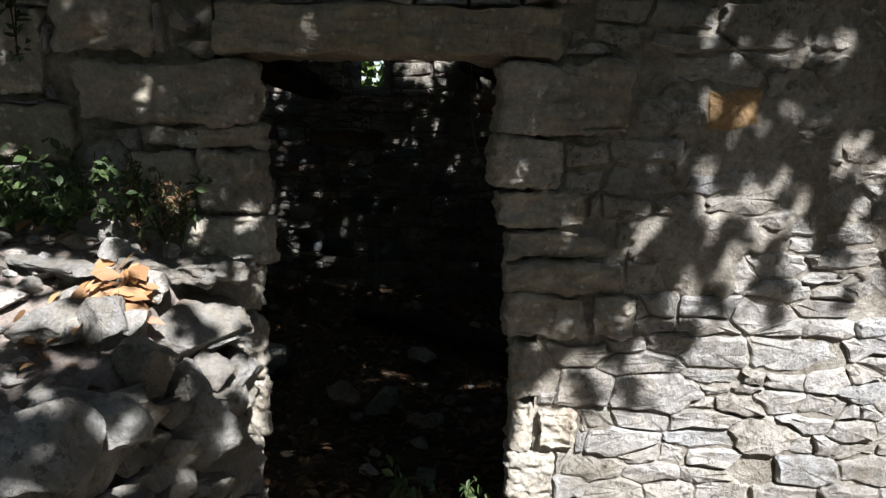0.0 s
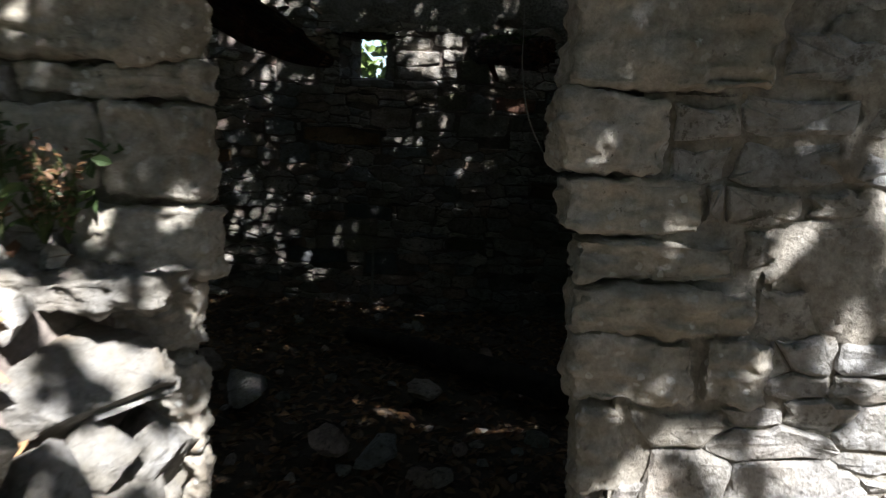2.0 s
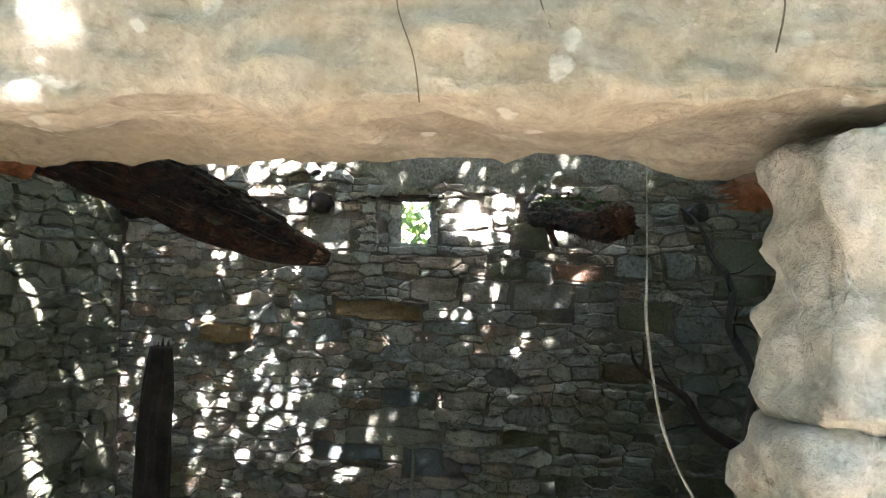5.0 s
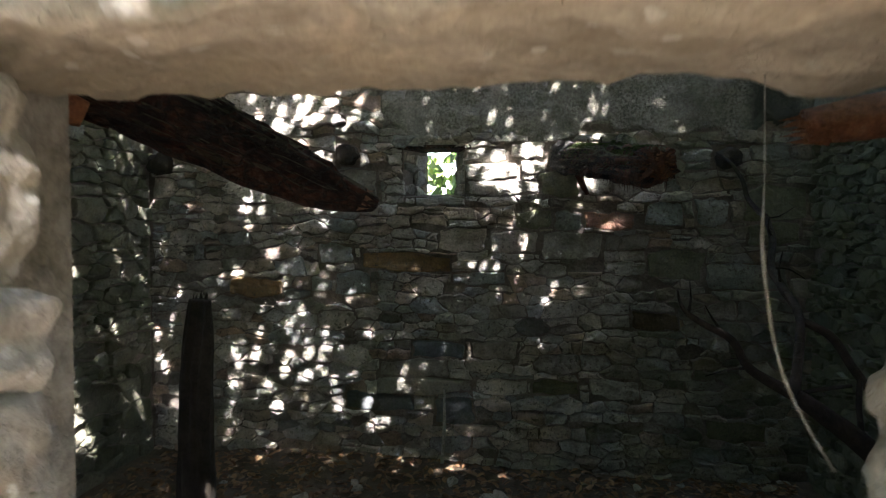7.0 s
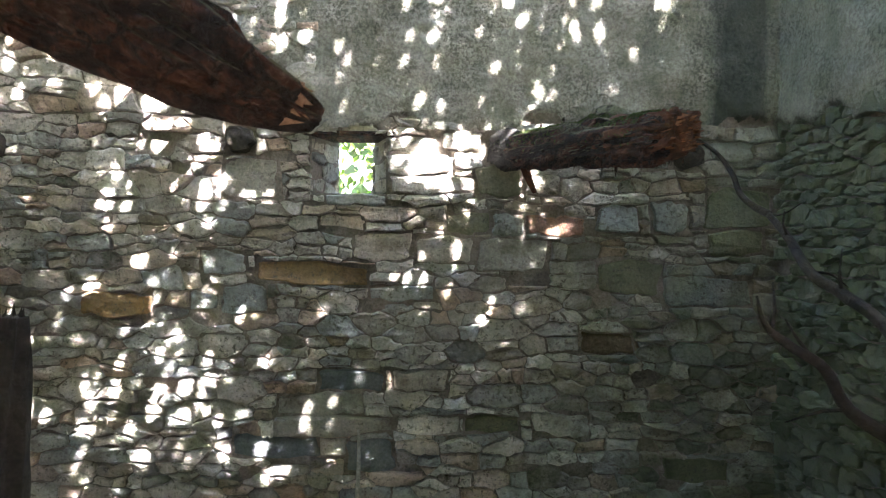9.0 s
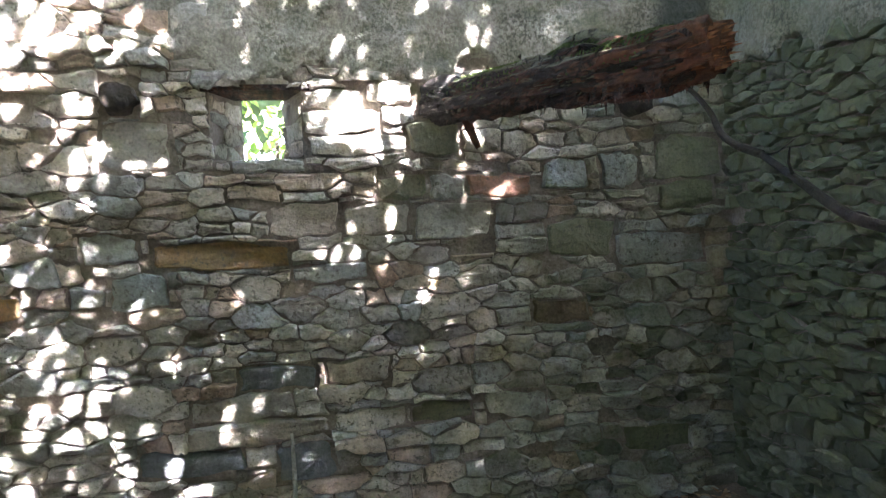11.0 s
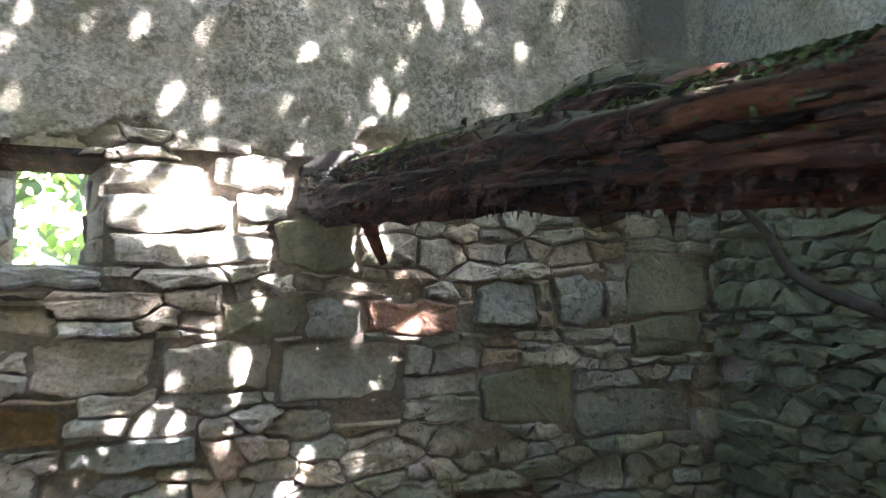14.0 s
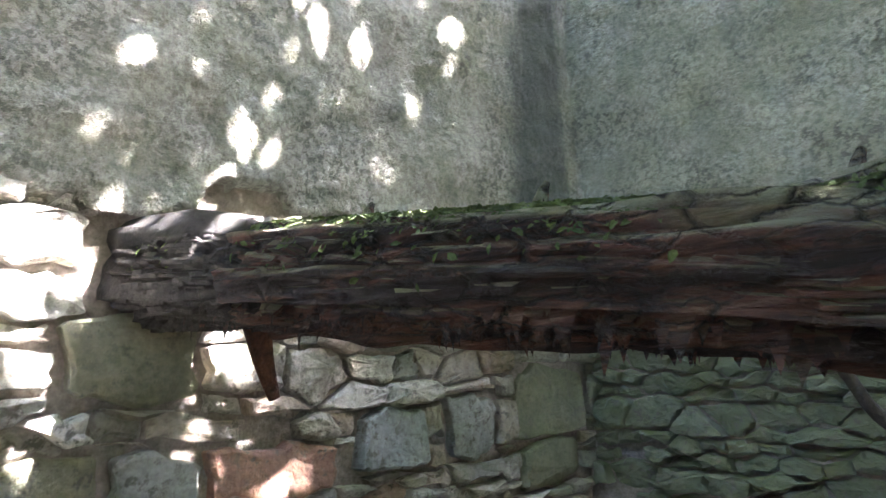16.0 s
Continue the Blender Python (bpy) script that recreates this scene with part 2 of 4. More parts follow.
def cracked(m, scale, stretch, colour, depth):
    """Checks and cubical rot: cells parted by dark cracks."""
    n, l = m.node_tree.nodes, m.node_tree.links
    p = n["Principled BSDF"]
    old, nor = p.inputs["Base Color"].links[0].from_socket, p.inputs["Normal"].links[0].from_socket
    mp = n.new("ShaderNodeMapping")
    mp.inputs["Scale"].default_value = stretch
    wob = mix(n, l, 0.06, n.new("ShaderNodeNewGeometry").outputs["Position"], noise_node(n, l, 14).outputs["Color"])
    l.new(wob, mp.inputs["Vector"])
    v = n.new("ShaderNodeTexVoronoi")
    v.feature = "DISTANCE_TO_EDGE"
    v.inputs["Scale"].default_value = scale
    l.new(mp.outputs[0], v.inputs["Vector"])
    r = ramp(n, [(0.0, (0, 0, 0)), (0.1, (1, 1, 1))])
    l.new(v.outputs["Distance"], r.inputs[0])
    gate = ramp(n, [(0.46, (0, 0, 0)), (0.6, (1, 1, 1))])
    l.new(noise_node(n, l, 6, 5, 0.65).outputs["Fac"], gate.inputs[0])
    solid = mix(n, l, 1.0, r.outputs[0], gate.outputs[0], "LIGHTEN")
    l.new(mix(n, l, solid, colour, old), p.inputs["Base Color"])
    l.new(bump(n, l, solid, 0.9, depth, nor), p.inputs["Normal"])


def weathered_top(m, colour):
    """Timber that has gone grey-green where it lies open to the sky."""
    n, l = m.node_tree.nodes, m.node_tree.links
    p = n["Principled BSDF"]
    old = p.inputs["Base Color"].links[0].from_socket
    sep = n.new("ShaderNodeSeparateXYZ")
    l.new(n.new("ShaderNodeNewGeometry").outputs["Normal"], sep.inputs[0])
    add = n.new("ShaderNodeMath")
    add.operation = "MULTIPLY_ADD"
    l.new(noise_node(n, l, 9, 7, 0.7, stretch=(1, 0.4, 1)).outputs["Fac"], add.inputs[0])
    add.inputs[1].default_value = 1.6
    l.new(sep.outputs["Z"], add.inputs[2])
    r = ramp(n, [(0.0, (0, 0, 0)), (1.0, (0.9, 0.9, 0.9))])
    span = n.new("ShaderNodeMapRange")
    span.inputs["From Min"].default_value, span.inputs["From Max"].default_value = 1.0, 1.6
    l.new(add.outputs[0], span.inputs["Value"])
    l.new(span.outputs[0], r.inputs[0])
    l.new(mix(n, l, r.outputs[0], old, colour), p.inputs["Base Color"])


wood_ramp = M_WOOD.node_tree.nodes["Principled BSDF"].inputs["Base Color"].links[0].from_node.inputs[6].links[0].from_node.color_ramp
wood_ramp.elements[0].position, wood_ramp.elements[1].position, wood_ramp.elements[2].position = 0.43, 0.6, 0.7
weathered_top(M_WOOD, (0.165, 0.16, 0.1))
cracked(M_WOOD, 9.0, (2.4, 1.0, 3.6), (0.012, 0.007, 0.005), 0.012)
M_REDROT = plain_mat("red_rotten_wood", (0.035, 0.014, 0.009), (0.14, 0.053, 0.026), 22, c3=(0.24, 0.11, 0.05), stretch=(1.0, 0.3, 1.0))
M_CHAR = plain_mat("charred_wood", (0.006, 0.005, 0.005), (0.03, 0.025, 0.02), 30, depth=0.03)
M_FRESHWOOD = plain_mat("broken_wood", (0.16, 0.06, 0.025), (0.3, 0.13, 0.06), 14, c3=(0.4, 0.22, 0.12))
M_SPLIT = plain_mat("pale_split_wood", (0.22, 0.11, 0.07), (0.42, 0.27, 0.18), 20, c3=(0.5, 0.36, 0.26))
M_BARK = plain_mat("bark", (0.02, 0.016, 0.012), (0.06, 0.046, 0.034), 12)
M_DARKBARK = plain_mat("dark_bark", (0.012, 0.009, 0.007), (0.04, 0.028, 0.02), 14)
M_MOSS = plain_mat("moss", (0.035, 0.06, 0.012), (0.1, 0.13, 0.035), 30)
M_WEB = plain_mat("dusty_root", (0.3, 0.29, 0.26), (0.45, 0.43, 0.38), 30)


def leaf_mat(name, stops, trans=0.35):
    m, n, l, p = mat(name)
    r = ramp(n, stops)
    l.new(n.new("ShaderNodeNewGeometry").outputs["Random Per Island"], r.inputs[0])
    l.new(r.outputs[0], p.inputs["Base Color"])
    p.inputs["Roughness"].default_value = 0.55
    t = n.new("ShaderNodeBsdfTranslucent")
    l.new(r.outputs[0], t.inputs["Color"])
    mx = n.new("ShaderNodeMixShader")
    mx.inputs[0].default_value = trans
    l.new(p.outputs[0], mx.inputs[1])
    l.new(t.outputs[0], mx.inputs[2])
    l.new(mx.outputs[0], n["Material Output"].inputs["Surface"])
    return m


M_LEAF = leaf_mat("green_leaves", [(0, (0.05, 0.085, 0.03)), (0.6, (0.075, 0.12, 0.04)), (1, (0.12, 0.16, 0.05))], 0.3)
# leaf green lightened so that foliage beyond the window looks brightly lit
M_DAYLIT_LEAF = leaf_mat("daylit_green_leaves", [(0, (0.14, 0.24, 0.05)), (1, (0.3, 0.38, 0.12))], 0.5)
M_DEADLEAF = leaf_mat("dead_leaves", [(0, (0.1, 0.05, 0.025)), (0.5, (0.2, 0.11, 0.05)), (0.8, (0.3, 0.18, 0.09)), (1, (0.16, 0.13, 0.1))], 0.15)
M_ORANGELEAF = leaf_mat("orange_leaves", [(0, (0.36, 0.18, 0.07)), (0.5, (0.46, 0.29, 0.15)), (1, (0.26, 0.13, 0.06))], 0.2)


# ---- mesh helpers ----
def mesh_ob(name, verts, faces, material, parent=None, label="", smooth=False):
    me = bpy.data.meshes.new(name)
    me.from_pydata([tuple(v) for v in verts], [], faces)
    me.materials.append(material)
    if smooth:
        me.polygons.foreach_set("use_smooth", [True] * len(me.polygons))
    me.update()
    ob = new(name, me)
    ob.parent = parent
    if label:
        ob["label"] = label
    return ob


def part(name, bm, material, parent=None, label="", smooth=False):
    me = bpy.data.meshes.new(name)
    bm.to_mesh(me)
    bm.free()
    me.materials.append(material)
    if smooth:
        me.polygons.foreach_set("use_smooth", [True] * len(me.polygons))
    ob = new(name, me)
    ob.parent = parent
    if label:
        ob["label"] = label
    return ob


def fbm(x, y, z, s):
    return noise.fractal(Vector((x * s, y * s, z * s)), 0.9, 2.0, 4)


def boxes(name, list_of, material, parent=None):
    """Boxes (x0, x1, y0, y1, z0, z1) joined in one mesh."""
    vs, fs = [], []
    for x0, x1, y0, y1, z0, z1 in list_of:
        k = len(vs)
        vs += [(x, y, z) for x in (x0, x1) for y in (y0, y1) for z in (z0, z1)]
        fs += [tuple(k + i for i in f) for f in ((0, 1, 3, 2), (4, 6, 7, 5), (0, 4, 5, 1), (2, 3, 7, 6), (0, 2, 6, 4), (1, 5, 7, 3))]
    return mesh_ob(name, vs, fs, material, parent)


class Face:
    """A wall's plane: a point on it, the way along it, and the way out of it."""

    def __init__(self, origin, along, out):
        self.o, self.u, self.n = Vector(origin), Vector(along).normalized(), Vector(out).normalized()

    def at(self, u, v, d=0.0):
        return self.o + self.u * u + Vector((0, 0, v)) + self.n * d


def clip(poly, a, b, c):
    """The part of a convex polygon where a*u + b*v <= c."""
    out = []
    for k, p in enumerate(poly):
        q = poly[k - 1]
        dp, dq = a * p[0] + b * p[1] - c, a * q[0] + b * q[1] - c
        if (dp > 0) != (dq > 0):
            t = dq / (dq - dp)
            out.append((q[0] + (p[0] - q[0]) * t, q[1] + (p[1] - q[1]) * t))
        if dp <= 0:
            out.append(p)
    return out


def area_of(poly):
    return 0.5 * abs(sum(poly[k - 1][0] * p[1] - p[0] * poly[k - 1][1] for k, p in enumerate(poly)))


def pack(rng, width, height, keys, hmin, hmax, amin=0.11, amax=0.38, bare=0.03, flat=2.1, stray=1.0):
    """Random rubble: many-sided stones in uneven courses, as (polygon, kind). Keys (u0, v0, u1, v1, kind) lie among them; kind None keeps a hole."""
    raw = []

    def row(u0, u1, v0, v1, depth):
        u = u0
        while u < u1 - 0.01:
            w = rng.uniform(amin, amax) * (1.35 if rng.random() > 0.86 else 0.6 if rng.random() < 0.22 else 1.0)
            h = v1 - v0
            w = max(w, h * 0.8)
            if u1 - u < w * 1.35:
                w = u1 - u
            split = rng.random()
            if depth < 2 and h > hmin * 1.7 and split < (0.62 if h > hmax else 0.25):
                m = v0 + h * rng.uniform(0.32, 0.68)
                row(u, u + w, v0, m, depth + 1 if rng.random() < 0.6 else 2)
                row(u, u + w, m, v1, depth + 1 if rng.random() < 0.6 else 2)
            else:
                raw.append((u, v0, u + w, v1))
            u += w

    v = 0.0
    while v < height - 0.02:
        h = rng.uniform(hmin * 1.3, hmax * 1.7)
        if height - v < h * 1.4:
            h = height - v
        row(-rng.uniform(0, amax), width, v, v + h, 0)
        v += h
    seeds, weight = [], []
    for u0, v0, u1, v1 in raw:
        w, h = u1 - u0, v1 - v0
        seeds.append(((u0 + u1) / 2 + rng.uniform(-0.16, 0.16) * stray * w, ((v0 + v1) / 2 + rng.uniform(-0.2, 0.2) * stray * h) * flat))
        weight.append((0.25 * (min(w, 0.4) + h * flat)) ** 2)
    S, W = np.array(seeds), np.array(weight)
    out = []
    for k in keys:      # the larger stones: skewed four- and five-sided pieces
        if k[4] is not None:
            w, h = k[2] - k[0], k[3] - k[1]
            a = [rng.uniform(-0.02, 0.16) for _ in range(8)]
            out.append(([(k[0] + a[0] * h, k[1] + a[1] * h), (k[0] + w * rng.uniform(0.35, 0.65), k[1] - 0.008), (k[2] - a[2] * h, k[1] + a[3] * h), (k[2] - a[4] * h, k[3] - a[5] * h), (k[0] + w * rng.uniform(0.3, 0.7), k[3] + 0.006), (k[0] + a[6] * h, k[3] - a[7] * h)], k[4]))
    for i in range(len(S)):
        d2 = ((S - S[i]) ** 2).sum(1)
        poly = [(0, 0), (width, 0), (width, height), (0, height)]
        for j in np.argsort(d2)[1:30]:
            du, dv = S[j] - S[i]
            poly = clip(poly, du, dv * flat, (S[j] @ S[j] - S[i] @ S[i] + W[i] - W[j]) / 2)
            if len(poly) < 3:
                break
        for k in keys:
            if len(poly) < 3:
                break
            us, vs = [p[0] for p in poly], [p[1] for p in poly]
            if min(us) < k[2] and max(us) > k[0] and min(vs) < k[3] and max(vs) > k[1]:
                poly = max((clip(poly, 1, 0, k[0]), clip(poly, -1, 0, -k[2]), clip(poly, 0, 1, k[1]), clip(poly, 0, -1, -k[3])), key=area_of)
        if len(poly) > 2 and area_of(poly) > 0.0009 and not (area_of(poly) < 0.02 and rng.random() < bare):
            out.append((poly, ""))
    return out


def bounds(poly):
    us, vs = [p[0] for p in poly], [p[1] for p in poly]
    return min(us), min(vs), max(us), max(vs)


def stone_verts(rng, face, poly, proud, joint=0.003, warp=0.03, chip=0.1):
    """An irregular stone: corners broken off, edges dented and rounded, an uneven front."""
    u0, v0, u1, v1 = bounds(poly)
    w, h = u1 - u0, v1 - v0
    cu, cv = sum(p[0] for p in poly) / len(poly), sum(p[1] for p in poly) / len(poly)
    clean = [p for k, p in enumerate(poly) if math.hypot(p[0] - poly[k - 1][0], p[1] - poly[k - 1][1]) > 0.012]
    if len(clean) < 3:
        clean = poly
    full, most = [], min(0.035, chip * min(w, h))
    turn_ = 1 if sum(clean[k - 1][0] * p[1] - p[0] * clean[k - 1][1] for k, p in enumerate(clean)) > 0 else -1
    for k, p in enumerate(clean):
        a, b = clean[k - 1], clean[(k + 1) % len(clean)]
        la, lb = math.hypot(a[0] - p[0], a[1] - p[1]), math.hypot(b[0] - p[0], b[1] - p[1])
        ca, cb = min(0.4, rng.uniform(0.2, 1.3) * most / la), min(0.4, rng.uniform(0.2, 1.3) * most / lb)
        full += [(p[0] + (a[0] - p[0]) * ca, p[1] + (a[1] - p[1]) * ca), (p[0] + (b[0] - p[0]) * cb, p[1] + (b[1] - p[1]) * cb)]
        cuts = 3 if lb > 0.2 else 2 if lb > 0.09 else 1 if lb > 0.045 else 0
        for c in range(cuts):
            t, dent = cb + (1 - 2 * cb) * (c + rng.uniform(0.6, 1.4)) / (cuts + 1), rng.choice((-0.003, 0.0, 0.002, 0.004, 0.007, 0.012))
            m = (p[0] + (b[0] - p[0]) * t, p[1] + (b[1] - p[1]) * t)
            full.append((m[0] - (b[1] - p[1]) / lb * dent * turn_, m[1] + (b[0] - p[0]) / lb * dent * turn_))

    def put(u, v, d, shrink):
        uu, vv = u - cu, v - cv
        u, v = cu + uu * max(0.3, 1 - 2 * shrink / w), cv + vv * max(0.3, 1 - 2 * shrink / h)
        wu = noise.noise(Vector((u * 3.1, v * 3.1, 0.3))) * warp + noise.noise(Vector((u * 9, v * 9, 4.3))) * warp * 0.5
        wv = noise.noise(Vector((u * 2.3, v * 4.1, 7.7))) * warp + noise.noise(Vector((u * 10, v * 9, 9.3))) * warp * 0.45
        return face.at(u + wu, v + wv, d)

    n = len(full)
    tilt_u, tilt_v = rng.uniform(-0.07, 0.07), rng.uniform(-0.13, 0.13)
    bev = min(0.22 * min(w, h), rng.uniform(0.003, 0.009))
    jit = [rng.uniform(0, 0.003) for _ in full]
    back = [put(u, v, -0.05, joint) for u, v in full]
    rim = [put(u, v, proud - bev * rng.uniform(0.8, 1.8) + (u - cu) * tilt_u + (v - cv) * tilt_v, joint + j) for (u, v), j in zip(full, jit)]
    front = [put(u, v, proud + (u - cu) * tilt_u + (v - cv) * tilt_v + rng.uniform(-0.004, 0.004), joint + bev + j + rng.uniform(0, 0.004)) for (u, v), j in zip(full, jit)]
    mid = put(cu + rng.uniform(-0.2, 0.2) * w, cv + rng.uniform(-0.2, 0.2) * h, proud + rng.uniform(-0.004, 0.01), 0)
    vs = back + rim + front + [mid]
    fs = []
    for k in range(n):
        q = (k + 1) % n
        fs += [(k, q, n + q, n + k), (n + k, n + q, 2 * n + q, 2 * n + k), (2 * n + k, 2 * n + q, 3 * n)]
    return vs, fs


def lay(rng, face, stones, parent, kinds, fill_mat, near, most=290, proud=(0.018, 0.052), joint=0.0038, warp=0.03, name="stone"):
    """Lays packed stones on a wall: those nearest to the stretch `near` (u, v) as parts, the rest joined."""
    def far_off(s):
        b = bounds(s[0])
        return (s[1] == "") * 100 + math.hypot((b[0] + b[2]) / 2 - near[0], (b[1] + b[3]) / 2 - near[1])
    rest_v, rest_f = [], []
    for i, (poly, kind) in enumerate(sorted(stones, key=far_off)):
        b = bounds(poly)
        if min(b[2] - b[0], b[3] - b[1]) < 0.016:
            continue
        vs, fs = stone_verts(rng, face, poly, rng.uniform(*proud), joint + rng.uniform(-0.004, 0.0025), warp)
        if i < most:
            c = face.at((b[0] + b[2]) / 2, (b[1] + b[3]) / 2)
            ob = mesh_ob(name, [v - c for v in vs], fs, kinds[kind], parent)
            ob.location = c
        else:
            k = len(rest_v)
            rest_v += vs
            rest_f += [tuple(k + a for a in f) for f in fs]
    if rest_f:
        tagged(mesh_ob(name + "_fill", rest_v, rest_f, fill_mat, parent), kind="stuff")


def block(name, lo, hi, material, parent=None, cuts=14, rough=0.012, round_=0.03, label="", seed=0.0):
    """A big hewn block: a box with a fine grid, rounded edges and a broken face."""
    lo, hi = Vector(lo), Vector(hi)
    c, s = (lo + hi) / 2, (hi - lo) / 2
    bm = bmesh.new()
    bmesh.ops.create_cube(bm, size=2)
    bmesh.ops.subdivide_edges(bm, edges=bm.edges[:], cuts=cuts, use_grid_fill=True)
    for v in bm.verts:
        q = Vector((v.co.x * s.x, v.co.y * s.y, v.co.z * s.z))
        core = Vector([max(-(a - round_), min(a - round_, b)) if a > round_ else 0.0 for a, b in zip(s, q)])
        off = q - core
        if off.length > 1e-6:
            q = core + off.normalized() * min(round_, off.length)
        w = q + c
        d = (q - core).normalized() if (q - core).length > 1e-6 else q.normalized()
        q += d * (fbm(w.x + seed, w.y, w.z, 4.5) * rough * 1.3 - abs(fbm(w.x + seed, w.y, w.z * 1.6, 9.0)) * rough * 1.1 + fbm(w.x + seed, w.y, w.z, 30.0) * rough * 0.35)
        v.co = q
    ob = part(name, bm, material, parent, label, smooth=True)
    ob.location = c
    return ob


def rock(rng, name, c, size, material, parent=None, label="", turn=0.0, sub=3, seed=0.0, flat=0.0):
    """A broken boulder: an ico sphere cut by random planes and roughened."""
    bm = bmesh.new()
    bmesh.ops.create_icosphere(bm, subdivisions=sub, radius=1)
    planes = [(Vector((rng.uniform(-1, 1), rng.uniform(-1, 1), rng.uniform(-1, 1))).normalized(), rng.uniform(0.42, 0.72)) for _ in range(13)]
    if flat:
        planes.append((Vector((rng.uniform(-0.12, 0.12), rng.uniform(-0.12, 0.12), 1)).normalized(), flat))
    o = rng.uniform(0, 50)
    for v in bm.verts:
        q = v.co.copy()
        for n_, d in planes:
            e = q.dot(n_) - d
            if e > 0:
                q -= n_ * e
        q *= 1.18 + 0.1 * fbm(q.x + o, q.y, q.z, 1.8) + 0.05 * fbm(q.x + o, q.y, q.z, 5)
        v.co = Vector((q.x * size[0], q.y * size[1], q.z * size[2]))
    ob = part(name, bm, material, parent, label, smooth=False)
    ob.location, ob.rotation_euler = c, (rng.uniform(-0.15, 0.15), rng.uniform(-0.15, 0.15), turn)
    return ob


def tube(name, pts, radii, material, parent=None, sides=10, rough=0.12, label="", seed=0.0, squash=1.0, groove=0.0, step=0.05):
    """A tapered, crooked stem along points, with uneven skin."""
    pts = [Vector(p) for p in pts]
    dense, rad = [], []
    for a in range(len(pts) - 1):
        p0, p1, p2, p3 = pts[max(a - 1, 0)], pts[a], pts[a + 1], pts[min(a + 2, len(pts) - 1)]
        k = max(2, int((p2 - p1).length / step))
        for j in range(k + (a == len(pts) - 2)):
            t = j / k
            dense.append(0.5 * (2 * p1 + (p2 - p0) * t + (2 * p0 - 5 * p1 + 4 * p2 - p3) * t * t + (3 * p1 - p0 - 3 * p2 + p3) * t ** 3))
            rad.append(radii[a] * (1 - t) + radii[a + 1] * t)
    vs, fs = [], []
    up = Vector((0.13, 0.2, 0.97))
    for i, (p, r) in enumerate(zip(dense, rad)):
        d = (dense[min(i + 1, len(dense) - 1)] - dense[max(i - 1, 0)]).normalized()
        x = d.cross(up).normalized()
        y = x.cross(d).normalized()
        for j in range(sides):
            a = 2 * math.pi * j / sides
            g = noise.noise(Vector((math.cos(a) * 2.2 + seed, math.sin(a) * 2.2, i * step * 1.3)))
            h = noise.noise(Vector((math.cos(a) * 7 + seed, math.sin(a) * 7, i * step * 0.8 + 9)))
            f = noise.noise(Vector((math.cos(a) * 16 + seed, math.sin(a) * 16, i * step * 7)))
            rr = r * (1 + rough * g * 1.6 + groove * h + groove * 0.7 * f)
            vs.append(p + x * math.cos(a) * rr + y * math.sin(a) * rr * squash)
    for i in range(len(dense) - 1):
        for j in range(sides):
            q = (j + 1) % sides
            fs.append((i * sides + j, i * sides + q, (i + 1) * sides + q, (i + 1) * sides + j))
    fs += [tuple(range(sides))[::-1], tuple((len(dense) - 1) * sides + j for j in range(sides))]
    return mesh_ob(name, vs, fs, material, parent, label, smooth=True)


def leaves(rng, name, spots, size, material, parent=None, lobed=False):
    """Many small folded leaves, each at (place, way it faces), in one mesh."""
    vs, fs = [], []
    for place, facing in spots:
        n_ = Vector(facing).normalized()
        a = n_.orthogonal().normalized()
        a.rotate(Matrix.Rotation(rng.uniform(0, 6.283), 3, n_))
        b = n_.cross(a)
        L = size * rng.uniform(0.6, 1.3)
        W = L * rng.uniform(0.4, 0.62)
        k = len(vs)
        p = Vector(place)
        lift = n_ * L * rng.uniform(0.02, 0.22)
        vs += [p - a * L * 0.5, p - a * L * 0.1 + b * W * 0.5 + lift, p + a * L * 0.25 + b * W * 0.36 + lift, p + a * L * 0.55 + lift * 0.4, p + a * L * 0.25 - b * W * 0.36 + lift, p - a * L * 0.1 - b * W * 0.5 + lift]
        fs += [(k, k + 1, k + 2, k + 3), (k, k + 3, k + 4, k + 5)]
    return mesh_ob(name, vs, fs, material, parent)


def sheet(name, x0, x1, y0, y1, step, height, material, parent=None):
    nx, ny = int((x1 - x0) / step), int((y1 - y0) / step)
    vs = [(x0 + (x1 - x0) * i / nx, y0 + (y1 - y0) * j / ny, 0) for j in range(ny + 1) for i in range(nx + 1)]
    vs = [(x, y, height(x, y)) for x, y, _ in vs]
    fs = [(j * (nx + 1) + i, j * (nx + 1) + i + 1, (j + 1) * (nx + 1) + i + 1, (j + 1) * (nx + 1) + i) for j in range(ny) for i in range(nx)]
    return mesh_ob(name, vs, fs, material, parent, smooth=True)


# ---- ground ----
XL, XR, YF, YI, YB = -3.0, 1.78, 2.62, 2.93, 7.05   # left and right wall, front wall outside and inside, back wall
FLOOR = -0.15


def ground_z(x, y):
    z = FLOOR + 0.05 * fbm(x, y, 0, 0.9) if y > YF else 0.02 + 0.04 * fbm(x, y, 0, 0.9)
    if y > YF:
        z += 0.12 * max(0.0, 1 - (y - YF) / 0.8)
    return z


tagged(sheet("ground", -4.5, 4.5, -2.5, 9.5, 0.06, ground_z, M_EARTH), "dark earth floor covered with leaf litter", "ground", kind="structure")
far = tagged(boxes("ground_far", [(-400, 400, -400, 400, -1.2, -0.6)], M_EARTH), "bare earth around the ruin", "ground", kind="structure")

# ---- back wall with its splayed window ----
WX0, WX1, WZ0, WZ1 = -1.04, -0.58, 1.79, 2.14
OX0, OX1, OZ0, OZ1 = -0.91, -0.685, 1.82, 2.15
rngb = random.Random(11)


